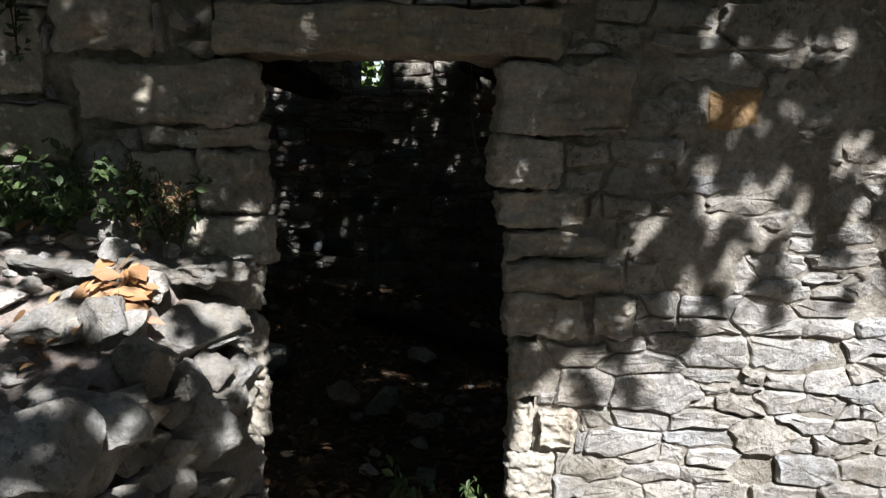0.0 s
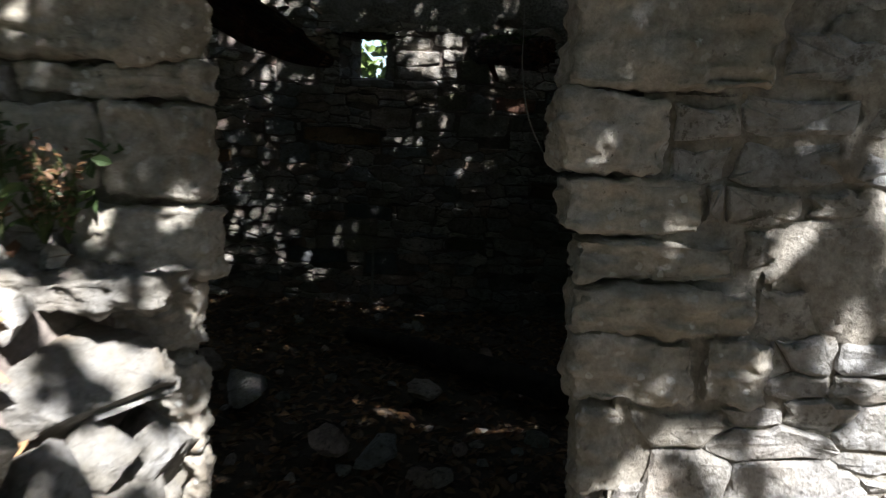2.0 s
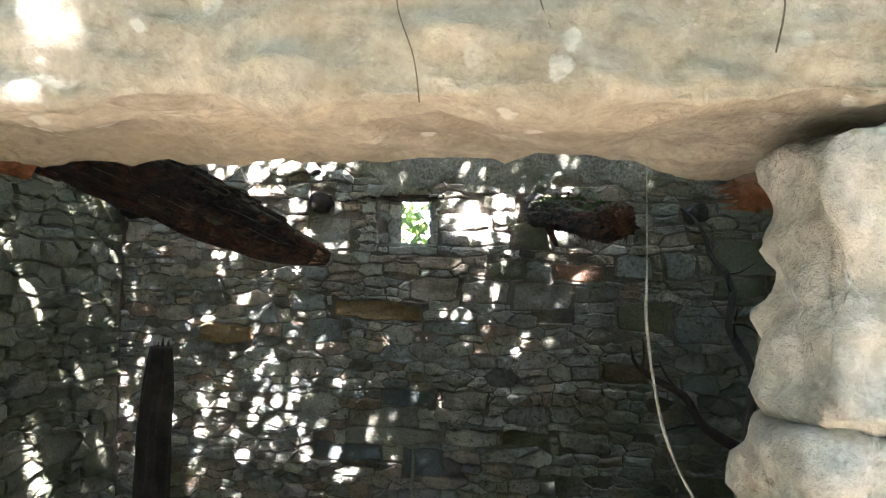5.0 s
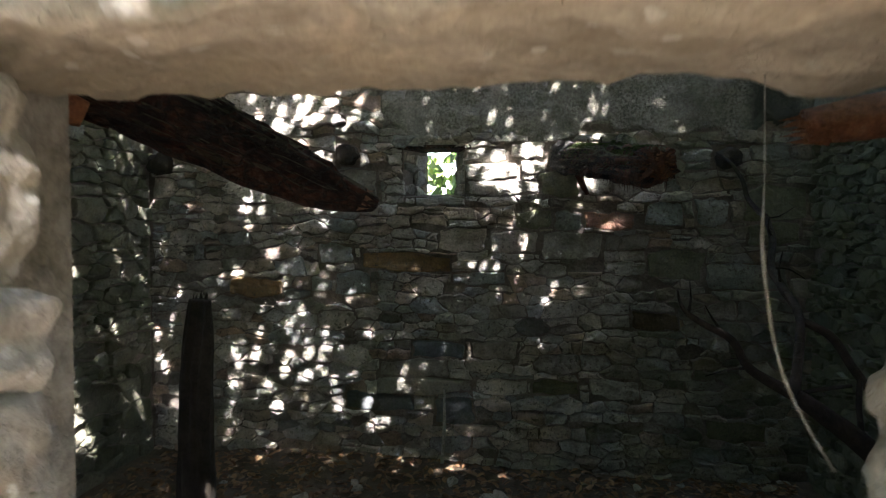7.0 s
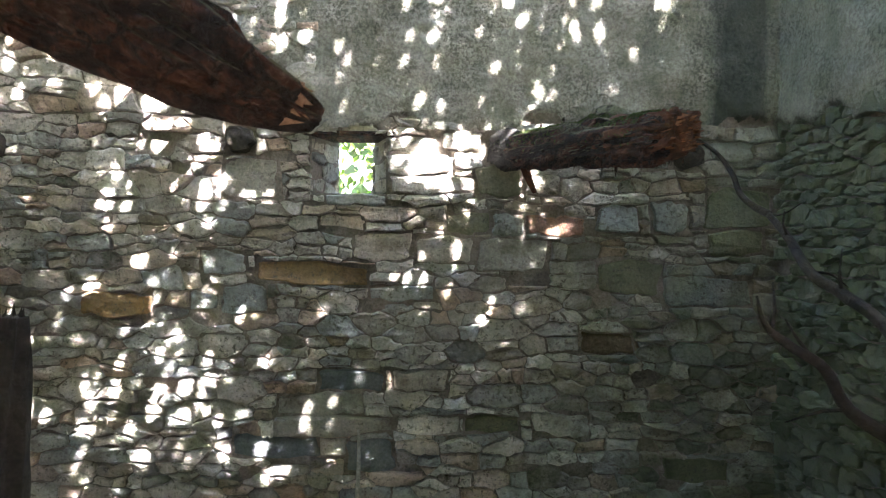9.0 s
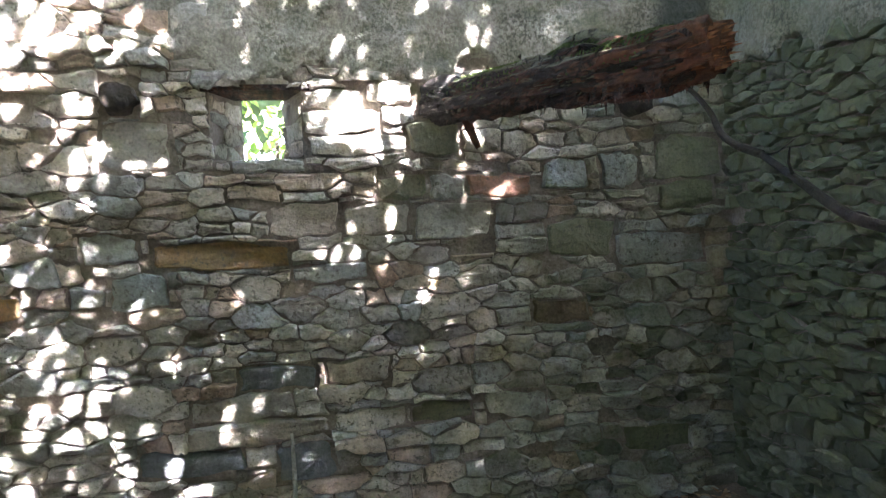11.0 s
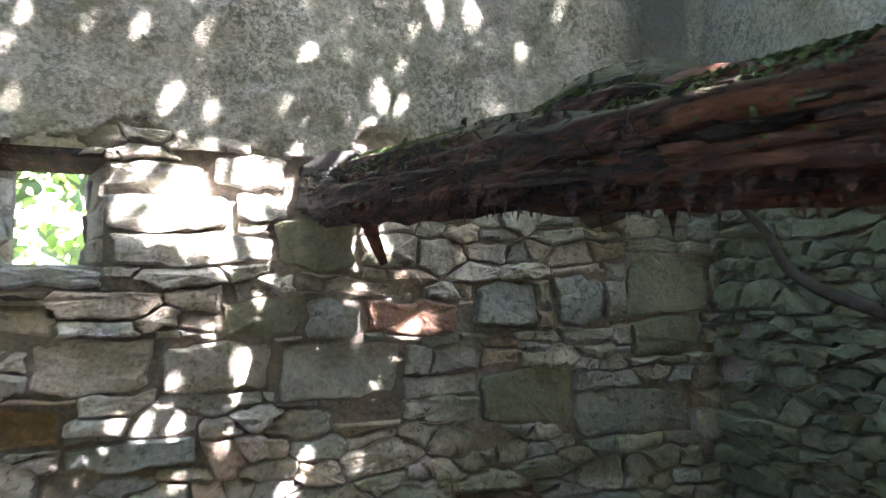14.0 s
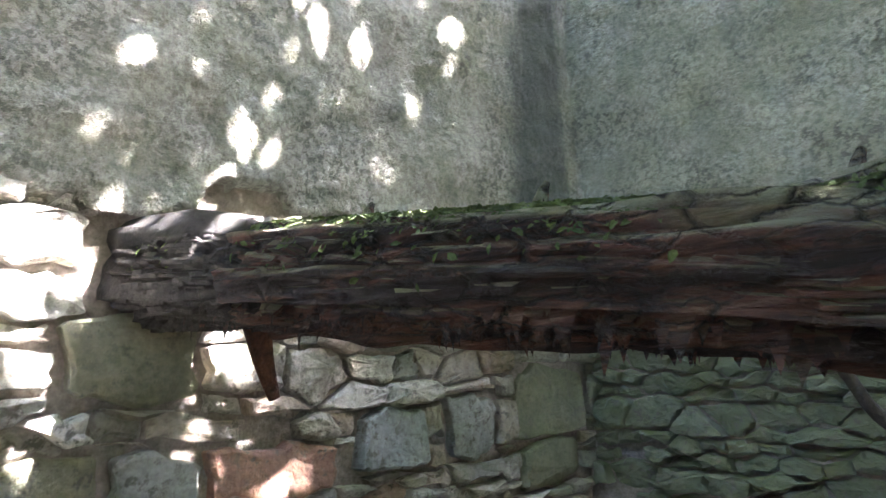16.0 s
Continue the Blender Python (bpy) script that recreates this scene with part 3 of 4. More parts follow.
def holed_slab(name, x0, x1, y0, y1, z0, z1, hole, back_hole, material):
    """A slab with a splayed hole through it: hole at the front face y0, back_hole at y1, both (x0, x1, z0, z1)."""
    def ring(y, r):
        return [(r[0], y, r[2]), (r[1], y, r[2]), (r[1], y, r[3]), (r[0], y, r[3])]
    vs = ring(y0, (x0, x1, z0, z1)) + ring(y0, hole) + ring(y1, back_hole) + ring(y1, (x0, x1, z0, z1))
    fs = []
    for a in range(3):
        for k in range(4):
            q = (k + 1) % 4
            fs.append((a * 4 + k, a * 4 + q, a * 4 + 4 + q, a * 4 + 4 + k))
    fs += [(12 + k, 12 + (k + 1) % 4, (k + 1) % 4, k) for k in range(4)]
    return mesh_ob(name, vs, fs, material)


wall_north = tagged(holed_slab("wall_north", XL - 0.5, XR + 0.5, YB + 0.03, YB + 0.38, -0.6, 3.2, (WX0, WX1, WZ0, WZ1), (OX0, OX1, OZ0, OZ1), M_MORTAR),
                    "old rubble stone wall with patchy lime plaster above", "wall", kind="structure")
boxes("upper_wall", [(XL - 0.5, -1.85, YB + 0.03, YB + 0.55, 3.2, 3.9), (-1.05, XR + 0.5, YB + 0.03, YB + 0.55, 3.2, 3.9)], M_MORTAR, wall_north)
bface = Face((XL, YB + 0.03, -0.4), (1, 0, 0), (0, -1, 0))


def bk(x0, z0, x1, z1, kind):
    return (x0 - XL, z0 + 0.4, x1 - XL, z1 + 0.4, kind)


HOLES = [bk(WX0, WZ0, WX1, WZ1, None), bk(0.24, 1.26, 0.36, 1.33, None), bk(0.62, 1.57, 0.67, 1.67, None), bk(0.01, 1.985, 0.26, 2.18, None), bk(1.13, 1.96, 1.31, 2.13, None), bk(-1.55, 2.02, -1.36, 2.19, None), bk(-2.06, 2.0, -1.86, 2.12, None)]
# pale sill, and paler stones that put the sun patch into their colour
BY_WINDOW = [bk(-0.57, 2.03, -0.28, 2.13, "lit_pale"), bk(-0.27, 2.05, 0.0, 2.17, "lit_pale"), bk(-0.57, 1.92, -0.22, 2.02, "lit_pale"), bk(-0.21, 1.96, 0.0, 2.04, "lit_pale"), bk(-0.56, 1.8, -0.06, 1.91, "lit_pale"), bk(-0.96, 1.72, -0.57, 1.79, "lit_pale"), bk(-1.56, 1.75, -1.2, 1.99, "plain")]
UNDER_LOG = [bk(-0.05, 1.34, 0.41, 1.54, "plain"), bk(0.4, 1.25, 0.7, 1.34, "grey"), bk(0.7, 1.22, 1.1, 1.42, "mossy"), bk(1.1, 1.14, 1.67, 1.33, "blue"), bk(1.34, 1.62, 1.77, 1.86, "mossy"), bk(1.37, 1.45, 1.72, 1.61, "mossy"), bk(0.05, 1.55, 0.25, 1.68, "grey"),
             bk(0.25, 1.57, 0.61, 1.69, "red"), bk(0.68, 1.59, 0.93, 1.75, "blue"), bk(1.01, 1.59, 1.24, 1.78, "blue"), bk(-0.07, 1.76, 0.26, 1.98, "mossy"), bk(-0.23, 1.57, 0.04, 1.68, "mossy"), bk(0.6, 0.84, 0.93, 0.98, "brown")]
MIDDLE = [bk(-0.79, 1.41, -0.42, 1.58, "grey"), bk(-0.41, 1.38, -0.06, 1.56, "grey"), bk(-1.34, 1.24, -0.69, 1.39, "ochre"), bk(-1.67, 1.29, -1.38, 1.45, "blue"), bk(-1.56, 1.06, -1.27, 1.23, "blue"), bk(-0.68, 1.15, -0.28, 1.25, "blue"), bk(-2.35, 1.04, -1.95, 1.17, "ochre")]
LOW = [bk(-0.54, 0.63, -0.18, 0.76, "grey"), bk(-1.21, 0.47, -0.69, 0.59, "plain"), bk(-1.22, 0.35, -0.52, 0.46, "plain"), bk(-0.51, 0.37, -0.1, 0.48, "grey"), bk(-0.08, 0.37, 0.24, 0.47, "mossy"), bk(0.31, 0.35, 0.66, 0.5, "grey"), bk(-1.48, 0.22, -0.95, 0.34, "slate"),
       bk(-0.98, 0.6, -0.58, 0.73, "slate"), bk(-0.81, 0.14, -0.51, 0.31, "slate"), bk(1.1, 0.09, 1.53, 0.23, "mossy")]
stones = pack(rngb, XR - XL + 0.04, 2.64, HOLES + BY_WINDOW + UNDER_LOG + MIDDLE + LOW, 0.05, 0.105, 0.09, 0.3)
stones += [([(u, v + 2.64) for u, v in p], k) for p, k in pack(rngb, 2.0, 1.5, [(1.15, 0.96, 1.95, 1.5, None)], 0.05, 0.12)]
KINDS = {"": M_RUBBLE, "grey": M_RUBBLE, "ochre": M_OCHRE, "red": M_RED, "mossy": M_OLIVE, "slate": M_SLATE, "plain": M_PLAIN, "blue": M_BLUE, "brown": M_BROWN, "lit_pale": M_PALE}
lay(rngb, bface, stones, wall_north, KINDS, M_RUBBLE_FILL, (2.9, 1.7))


for o, e in (((WX0, YB + 0.04), (OX0, YB + 0.37)), ((OX1, YB + 0.37), (WX1, YB + 0.04))):      # the window's stone reveals
    way = Vector((e[0] - o[0], e[1] - o[1], 0))
    rface = Face((o[0], o[1], WZ0 + 0.01), way, way.cross(Vector((0, 0, 1))))
    lay(rngb, rface, pack(rngb, way.length, WZ1 - WZ0 - 0.02, [], 0.07, 0.13, 0.14, 0.3), wall_north, KINDS, M_RUBBLE_FILL, (0.2, 0.2), proud=(0.002, 0.02), warp=0.01, name="reveal_stone")
boxes("window_lintel", [(WX0 - 0.03, WX1 + 0.04, YB - 0.01, YB + 0.3, WZ1 - 0.005, WZ1 + 0.022)], M_WOOD, wall_north)["label"] = "thin weathered board over the window"


def plaster(name, face, u0, u1, v0, v1, parent, seed, edge=0.12, thick=0.045, rough=1.0, material=None, fall=0.0, side=0.0):
    """A rough skim of plaster with a ragged lower edge that thins out."""
    step = 0.018
    nu, nv = int((u1 - u0) / step), int((v1 - v0) / step)
    vs, fs = [], []
    for j in range(nv + 1):
        for i in range(nu + 1):
            u, v = u0 + (u1 - u0) * i / nu, v0 + (v1 - v0) * j / nv
            low = (v - v0) + fall * (u - u0 - 1.6) - edge * (0.5 + fbm(u, seed, 0, 2.5) + 0.4 * fbm(u, seed, 4, 9.0))
            if side:
                low = min(low, u - u0 - side * (0.5 + fbm(v, seed, 2, 2.5) + 0.5 * fbm(v, seed, 6, 8.0)))
            d = thick if low > 0 else -0.05
            d += rough * 0.018 * fbm(u + seed, v, 0, 2.0) + 0.009 * fbm(u + seed, v, 3, 11.0) - 0.006 * abs(fbm(u + seed, v, 5, 26.0))
            vs.append(face.at(u, v, d))
    for j in range(nv):
        for i in range(nu):
            a = j * (nu + 1) + i
            fs.append((a, a + 1, a + nu + 2, a + nu + 1))
    return mesh_ob(name, vs, fs, material or M_PLASTER, parent, smooth=True)


plaster("plaster", bface, 1.55, XR - XL + 0.02, 2.58, 4.3, wall_north, 3.0)

# ---- right wall and left wall ----
wall_east = tagged(boxes("wall_east", [(XR + 0.03, XR + 0.55, YF - 0.02, YB + 0.03, -0.6, 3.9)], M_MORTAR), "damp green rubble stone side wall with plaster above", "wall", kind="structure")
eface = Face((XR + 0.03, YB, -0.4), (0, -1, 0), (-1, 0, 0))
rnge = random.Random(5)
lay(rnge, eface, pack(rnge, 3.8, 2.66, [], 0.04, 0.085, 0.07, 0.24), wall_east, {"": M_DIM_MOSSY}, M_DIM_MOSSY_FILL, (0.8, 1.6), proud=(0.014, 0.06), joint=0.004)
plaster("plaster", eface, -0.02, 3.8, 2.42, 4.3, wall_east, 8.0, fall=0.11)
wall_west = tagged(boxes("wall_west", [(XL - 0.55, XL - 0.03, YF, YB + 0.03, -0.6, 3.6)], M_MORTAR), "shaded rubble stone side wall", "wall", kind="structure")
wface = Face((XL - 0.03, YI, -0.4), (0, 1, 0), (1, 0, 0))
rngw = random.Random(6)
# rubble in shade: the dim mossy tones paint that shade here
lay(rngw, wface, pack(rngw, 4.1, 3.9, [], 0.05, 0.13, 0.1, 0.4), wall_west, {"": M_DIM_MOSSY}, M_DIM_MOSSY_FILL, (3.2, 1.6))

# ---- front wall with the doorway ----
DX0, DX1, DZ = -0.5, 0.22, 1.75
TOP = 2.15
wall_south = tagged(boxes("wall_south", [(-4.5, DX0 - 0.16, YF + 0.035, YI, -0.6, TOP), (DX1 + 0.16, 4.0, YF + 0.035, YI, -0.6, TOP), (DX0 - 0.16, DX1 + 0.16, YF + 0.06, YI, DZ + 0.06, TOP)], M_PALEMORTAR),
                    "old limestone rubble wall with a low doorway", "wall", kind="structure")
rngf = random.Random(21)
JAMB = [  # x0, x1, z0, z1 of the dressed blocks
    (0.2, 0.64, 1.525, 1.75), (0.195, 0.43, 1.36, 1.52), (0.205, 0.52, 1.235, 1.355), (0.235, 0.61, 1.13, 1.23), (0.24, 0.65, 1.02, 1.125), (0.25, 0.54, 0.86, 1.015), (0.545, 0.7, 0.87, 1.015),
    (0.27, 0.4, 0.66, 0.855), (0.28, 0.38, 0.47, 0.655), (0.385, 0.52, 0.47, 0.62), (0.27, 0.46, 0.3, 0.465), (0.29, 0.52, 0.12, 0.295), (0.28, 0.48, -0.1, 0.115),
    (-1.09, -0.5, 1.545, 1.735), (-0.9, -0.49, 1.465, 1.54), (-0.72, -0.485, 1.26, 1.46), (-0.95, -0.725, 1.27, 1.46), (-0.8, -0.47, 1.1, 1.255),
    (-0.75, -0.5, 0.93, 1.095), (-0.74, -0.51, 0.7, 0.925), (-0.75, -0.5, 0.5, 0.695), (-0.74, -0.52, 0.27, 0.495), (-0.76, -0.52, 0.0, 0.265),
    (-1.16, -0.84, 1.75, 1.93), (-1.5, -1.18, 1.62, 1.9), (-1.45, -1.1, 1.42, 1.6)]
for k, (x0, x1, z0, z1) in enumerate(JAMB):
    near_door = x0 < 0.3 and x1 > -0.55
    if 0 < x0 < 0.3:
        x0 += 0.012 if z1 > 1.7 else 0.02
    if -0.55 < x1 < 0:
        x1 -= 0.02
    block("jamb_block", (x0, YF - 0.012 + rngf.uniform(-0.012, 0.012), z0), (x1, YF + (0.2 if not near_door else 0.075 if x1 < 0 else 0.12), z1), M_DRESSED, wall_south, 26, 0.02, 0.02, seed=k * 3.7)
block("lintel", (-0.64, YF - 0.02, 1.755), (0.42, YI - 0.03, 1.905), M_LINTEL, wall_south, 44, 0.016, 0.014, "long weathered limestone lintel", seed=5)
for pts in ([(-0.09, 1.9), (-0.075, 1.87), (-0.078, 1.83), (-0.065, 1.79), (-0.06, 1.757)], [(0.0, 1.89), (0.02, 1.865), (0.025, 1.83), (0.035, 1.8), (0.03, 1.77)], [(0.17, 1.86), (0.19, 1.83), (0.185, 1.79)]):
    tube("crack", [(x, YF - 0.022, z) for x, z in pts], [0.0007] * len(pts), M_EARTH, wall_south, 5, 0.8, step=0.006)
rock(rngf, "wedge_stone", (-0.735, YF + 0.03, 1.845), (0.05, 0.05, 0.05), M_PALE, wall_south, "pale six-sided filling stone")
rock(rngf, "wedge_stone", (-0.71, YF + 0.04, 1.775), (0.06, 0.05, 0.04), M_PALE, wall_south)
fface = Face((DX1 + 0.02, YF + 0.035, -0.3), (1, 0, 0), (0, -1, 0))


def covered(face_x, face_z, w, h):
    return [(max(0, x0 - face_x), max(0, z0 - face_z), min(w, x1 - face_x), min(h, z1 - face_z), None) for x0, x1, z0, z1 in JAMB + [(-0.66, 0.44, 1.74, 1.91), (-0.8, -0.66, 1.74, 1.91)] if x1 > face_x and x0 < face_x + w]


st = pack(rngf, 2.9, 2.42, covered(DX1 + 0.02, -0.3, 2.9, 2.42) + [(0.62, 1.84, 0.8, 1.98, "rust")], 0.05, 0.1, 0.09, 0.3, bare=0.02, flat=2.3, stray=0.6)
st = [q for q in st if bounds(q[0])[2] > 0.12]
KF = {"": M_PALE, "rust": M_RUST}
lay(rngf, fface, [q for q in st if bounds(q[0])[1] < 1.35], wall_south, KF, M_PALE_FILL, (0.7, 0.9), most=230, proud=(0.005, 0.022), joint=0.0015, warp=0.022)
lay(rngf, fface, [q for q in st if bounds(q[0])[1] >= 1.35], wall_south, KF, M_PALE_FILL, (0.6, 1.6), most=60, proud=(0.004, 0.02), name="flush_stone")
plaster("mortar_smear", fface, 0.42, 2.9, 1.3, 2.4, wall_south, 14.0, edge=0.25, thick=0.013, rough=1.3, material=M_PALEMORTAR, side=0.22)
lface = Face((-3.9, YF + 0.035, 0.9), (1, 0, 0), (0, -1, 0))
sl = pack(rngf, 3.4, 1.22, covered(-3.9, 0.9, 3.4, 1.22), 0.06, 0.15, 0.12, 0.4)
lay(rngf, lface, sl, wall_south, KF, M_PALE_FILL, (2.6, 0.6), most=100)
ltop = Face((DX0 - 0.14, YF + 0.035, 1.91), (1, 0, 0), (0, -1, 0))
lay(rngf, ltop, pack(rngf, 1.1, 0.24, [], 0.04, 0.07, 0.1, 0.3), wall_south, KF, M_PALE_FILL, (0.5, 0.1), most=40)

# ---- left terrace of tumbled stones ----
rngt = random.Random(8)


def terrace_z(x, y):
    edge = min(1.0, max(0.0, (-0.62 - x) / 0.1)) * min(1.0, max(0.0, (y - (1.55 + 0.25 * (x + 0.7))) / 0.25))
    top = 0.79 + 0.42 * min(1.0, max(0.0, (y - 1.7) / 0.8)) + 0.05 * fbm(x, y, 2, 2.2)
    return -0.1 + (top + 0.05) * edge


tagged(sheet("terrace", -3.2, -0.52, 0.9, YF + 0.02, 0.035, terrace_z, M_MORTAR), "raised bank of rubble and earth beside the doorway", "terrace", kind="structure")
BOULDERS = [((-0.8, 1.93, 0.8), (0.235, 0.17, 0.19), 0.2, 0.62), ((-0.72, 2.36, 0.93), (0.2, 0.15, 0.13), 0.5, 0.6), ((-0.62, 2.2, 0.72), (0.12, 0.16, 0.14), 1.2, 0), ((-1.12, 1.82, 0.68), (0.2, 0.18, 0.17), 0.9, 0),
            ((-0.98, 1.6, 0.45), (0.24, 0.17, 0.2), 0.1, 0), ((-0.72, 1.72, 0.52), (0.17, 0.15, 0.15), 0.7, 0), ((-0.66, 2.0, 0.5), (0.13, 0.17, 0.15), 0.2, 0), ((-0.62, 2.42, 0.52), (0.12, 0.16, 0.17), 2.2, 0),
            ((-0.6, 2.5, 0.76), (0.1, 0.12, 0.1), 0.4, 0), ((-1.25, 1.55, 0.5), (0.2, 0.16, 0.22), 2.0, 0), ((-0.63, 2.25, 0.28), (0.13, 0.19, 0.16), 0.9, 0), ((-0.68, 1.85, 0.2), (0.16, 0.18, 0.18), 2.4, 0), ((-0.62, 2.48, 0.22), (0.12, 0.14, 0.14), 1.1, 0),
            ((-0.66, 2.1, 0.95), (0.085, 0.1, 0.07), 0.3, 0), ((-0.8, 2.16, 1.02), (0.075, 0.075, 0.08), 1.9, 0), ((-0.95, 2.15, 1.03), (0.12, 0.08, 0.06), 0.2, 0), ((-1.02, 2.36, 1.14), (0.16, 0.07, 0.03), 2.9, 0.6), ((-1.3, 2.1, 1.0), (0.14, 0.11, 0.08), 0.5, 0),
            ((-1.25, 2.35, 1.14), (0.1, 0.08, 0.06), 1.5, 0), ((-1.48, 2.3, 1.1), (0.13, 0.1, 0.07), 2.2, 0), ((-1.45, 1.85, 0.87), (0.17, 0.14, 0.12), 1.2, 0)]
for c, size, turn, flat in BOULDERS:
    tagged(rock(rngt, "boulder", c, size, M_BOULDER, None, "", turn, 5, flat=flat), "pale grey broken limestone boulder on the bank", "stone", "tumbled stones of the bank")
slab = block("slab", (-0.88, 2.37, 1.075), (-0.515, 2.595, 1.155), M_BOULDER, None, 22, 0.03, 0.025, seed=41)
tagged(slab, "flat grey limestone slab lying by the jamb", "stone", "tumbled stones of the bank")
for k in range(60):      # the face of the bank
    y, z = rngt.uniform(1.62, 2.56), rngt.uniform(0.08, 0.95)
    r = rngt.uniform(0.045, 0.095)
    tagged(rock(rngt, "boulder", (-0.56 - 0.12 * (2.6 - y) - rngt.uniform(0, 0.04), y, z), (r, r * rngt.uniform(1.0, 1.5), r * rngt.uniform(0.6, 1.0)), M_BOULDER, None, "", rngt.uniform(-0.4, 0.4), 4), "grey broken limestone block in the bank's side", "stone", "tumbled stones of the bank")
for k in range(170):
    x, y = rngt.uniform(-2.0, -0.66), rngt.uniform(1.85, 2.58)
    r = rngt.choice((0.02, 0.03, 0.035, 0.05, 0.065))
    tagged(rock(rngt, "rubble_piece", (x, y, terrace_z(x, y) + r * 0.4), (r * rngt.uniform(0.8, 1.6), r * rngt.uniform(0.7, 1.2), r * rngt.uniform(0.5, 0.9)), M_PALE, None, "", rngt.uniform(0, 6), 3), "small broken limestone piece lying on the bank", "stone", "rubble on the bank")

# ---- timbers ----
rngo = random.Random(31)


def broken_end(rng, name, c, way, radius, material, parent, count=26, length=0.09):
    """Splinters standing out of a broken timber."""
    way = Vector(way).normalized()
    x = way.orthogonal().normalized()
    y = way.cross(x)
    vs, fs = [], []
    for _ in range(count):
        a, r = rng.uniform(0, 6.283), radius * math.sqrt(rng.random()) * 0.9
        p = Vector(c) + x * math.cos(a) * r + y * math.sin(a) * r - way * 0.03
        w = rng.uniform(0.006, 0.018)
        q = p + way * rng.uniform(0.3, 1.0) * length + x * rng.uniform(-0.01, 0.01) + y * rng.uniform(-0.01, 0.01)
        k = len(vs)
        vs += [p + x * w, p - x * w * 0.6 + y * w, p - x * w * 0.6 - y * w, q]
        fs += [(k, k + 1, k + 3), (k + 1, k + 2, k + 3), (k + 2, k, k + 3)]
    return tagged(mesh_ob(name, vs, fs, material, parent), kind="stuff")


def empty(name, label, category, group=""):
    return tagged(new(name), label, category, group)


# the rotten log that juts out of the back wall
log = empty("rotten_log", "rotten reddish-brown log jutting from the wall, mossy on top", "log")
LOG = [(0.1, 7.25, 2.06), (0.14, 7.0, 2.05), (0.215, 6.5, 2.0), (0.29, 6.0, 1.95), (0.36, 5.5, 1.885), (0.42, 5.05, 1.845)]
tube("trunk", [(0.186, 6.7, 2.018)] + LOG[2:], [0.098, 0.09, 0.084, 0.08, 0.07], M_WOOD, log, 64, 0.3, groove=0.3, squash=0.95, step=0.014, seed=2)
tube("charred_end", [(0.11, 7.2, 2.06), (0.138, 7.03, 2.052), (0.166, 6.86, 2.032), (0.186, 6.7, 2.018)], [0.116, 0.114, 0.108, 0.088], M_CHAR, log, 40, 0.35, groove=0.12, step=0.014, seed=6, label="charred black end in the wall socket")
broken_end(rngo, "broken_end", (0.425, 5.04, 1.845), (0.15, -0.98, -0.05), 0.066, M_FRESHWOOD, log, 60, 0.12)


def log_at(t):
    f = t * (len(LOG) - 1)
    i = min(int(f), len(LOG) - 2)
    return Vector(LOG[i]).lerp(Vector(LOG[i + 1]), f - i)


vs, fs = [], []
for k in range(620):     # hanging shreds of bark and rot along the underside
    p = log_at(rngo.uniform(0.22, 0.98)) + Vector((rngo.uniform(-0.07, 0.05), 0, -0.06 + rngo.uniform(-0.015, 0.02)))
    L, w = rngo.uniform(0.012, 0.045) * (1.7 if rngo.random() > 0.96 else 1), rngo.uniform(0.01, 0.03)
    i = len(vs)
    e = Vector((rngo.uniform(-0.01, 0.01), rngo.uniform(-0.01, 0.01), -L))
    vs += [p + Vector((0, w, 0.02)), p + Vector((0, -w, 0.02)), p + Vector((0.008, 0, 0.02)), p + e]
    fs += [(i, i + 1, i + 3), (i + 1, i + 2, i + 3), (i + 2, i, i + 3)]
tagged(mesh_ob("bark_shred", vs, fs, M_WOOD, log), kind="stuff")


def flakes(rng, pts, radii, count, material, parent):
    """Lifted flakes and blocks of rotten wood round a timber."""
    vs, fs = [], []
    pts = [Vector(p) for p in pts]
    for k in range(count):
        f = rng.uniform(0.02, 0.99) * (len(pts) - 1)
        b, a = int(f), rng.uniform(0, 6.283)
        way = (pts[b + 1] - pts[b]).normalized()
        side = way.cross(Vector((0, 0, 1))).normalized()
        up = side.cross(way)
        o, u = side * math.sin(a) + up * math.cos(a), side * math.cos(a) - up * math.sin(a)
        p = pts[b].lerp(pts[b + 1], f - b) + o * (radii[b] + (radii[b + 1] - radii[b]) * (f - b)) * 0.93
        ly, lu, h = rng.uniform(0.012, 0.08), rng.uniform(0.004, 0.011), rng.uniform(0.003, 0.011)
        i = len(vs)
        for q, e in ((1.0, -0.01), (0.55, h)):
            for sy, su in ((-1, -1), (1, -1), (1, 1), (-1, 1)):
                vs.append(p + way * sy * ly * q * rng.uniform(0.7, 1.1) + u * su * lu * q * rng.uniform(0.7, 1.2) + o * (e + rng.uniform(-0.004, 0.004)))
        fs += [(i + 4, i + 5, i + 6, i + 7)] + [(i + c, i + (c + 1) % 4, i + 4 + (c + 1) % 4, i + 4 + c) for c in range(4)]
    return tagged(mesh_ob("bark_flake", vs, fs, material, parent), kind="stuff")


flakes(rngo, [(0.186, 6.7, 2.018)] + LOG[2:], [0.098, 0.09, 0.084, 0.08, 0.07], 650, M_WOOD, log)
flakes(rngo, [(0.372, 5.42, 1.878), (0.42, 5.05, 1.845)], [0.08, 0.074], 160, M_REDROT, log)
tube("rotten_core", [(0.335, 5.68, 1.9), (0.36, 5.5, 1.885), (0.395, 5.25, 1.86), (0.428, 5.0, 1.845)], [0.05, 0.077, 0.074, 0.06], M_REDROT, log, 40, 0.35, groove=0.4, step=0.014, seed=9, label="orange-red crumbling heartwood")
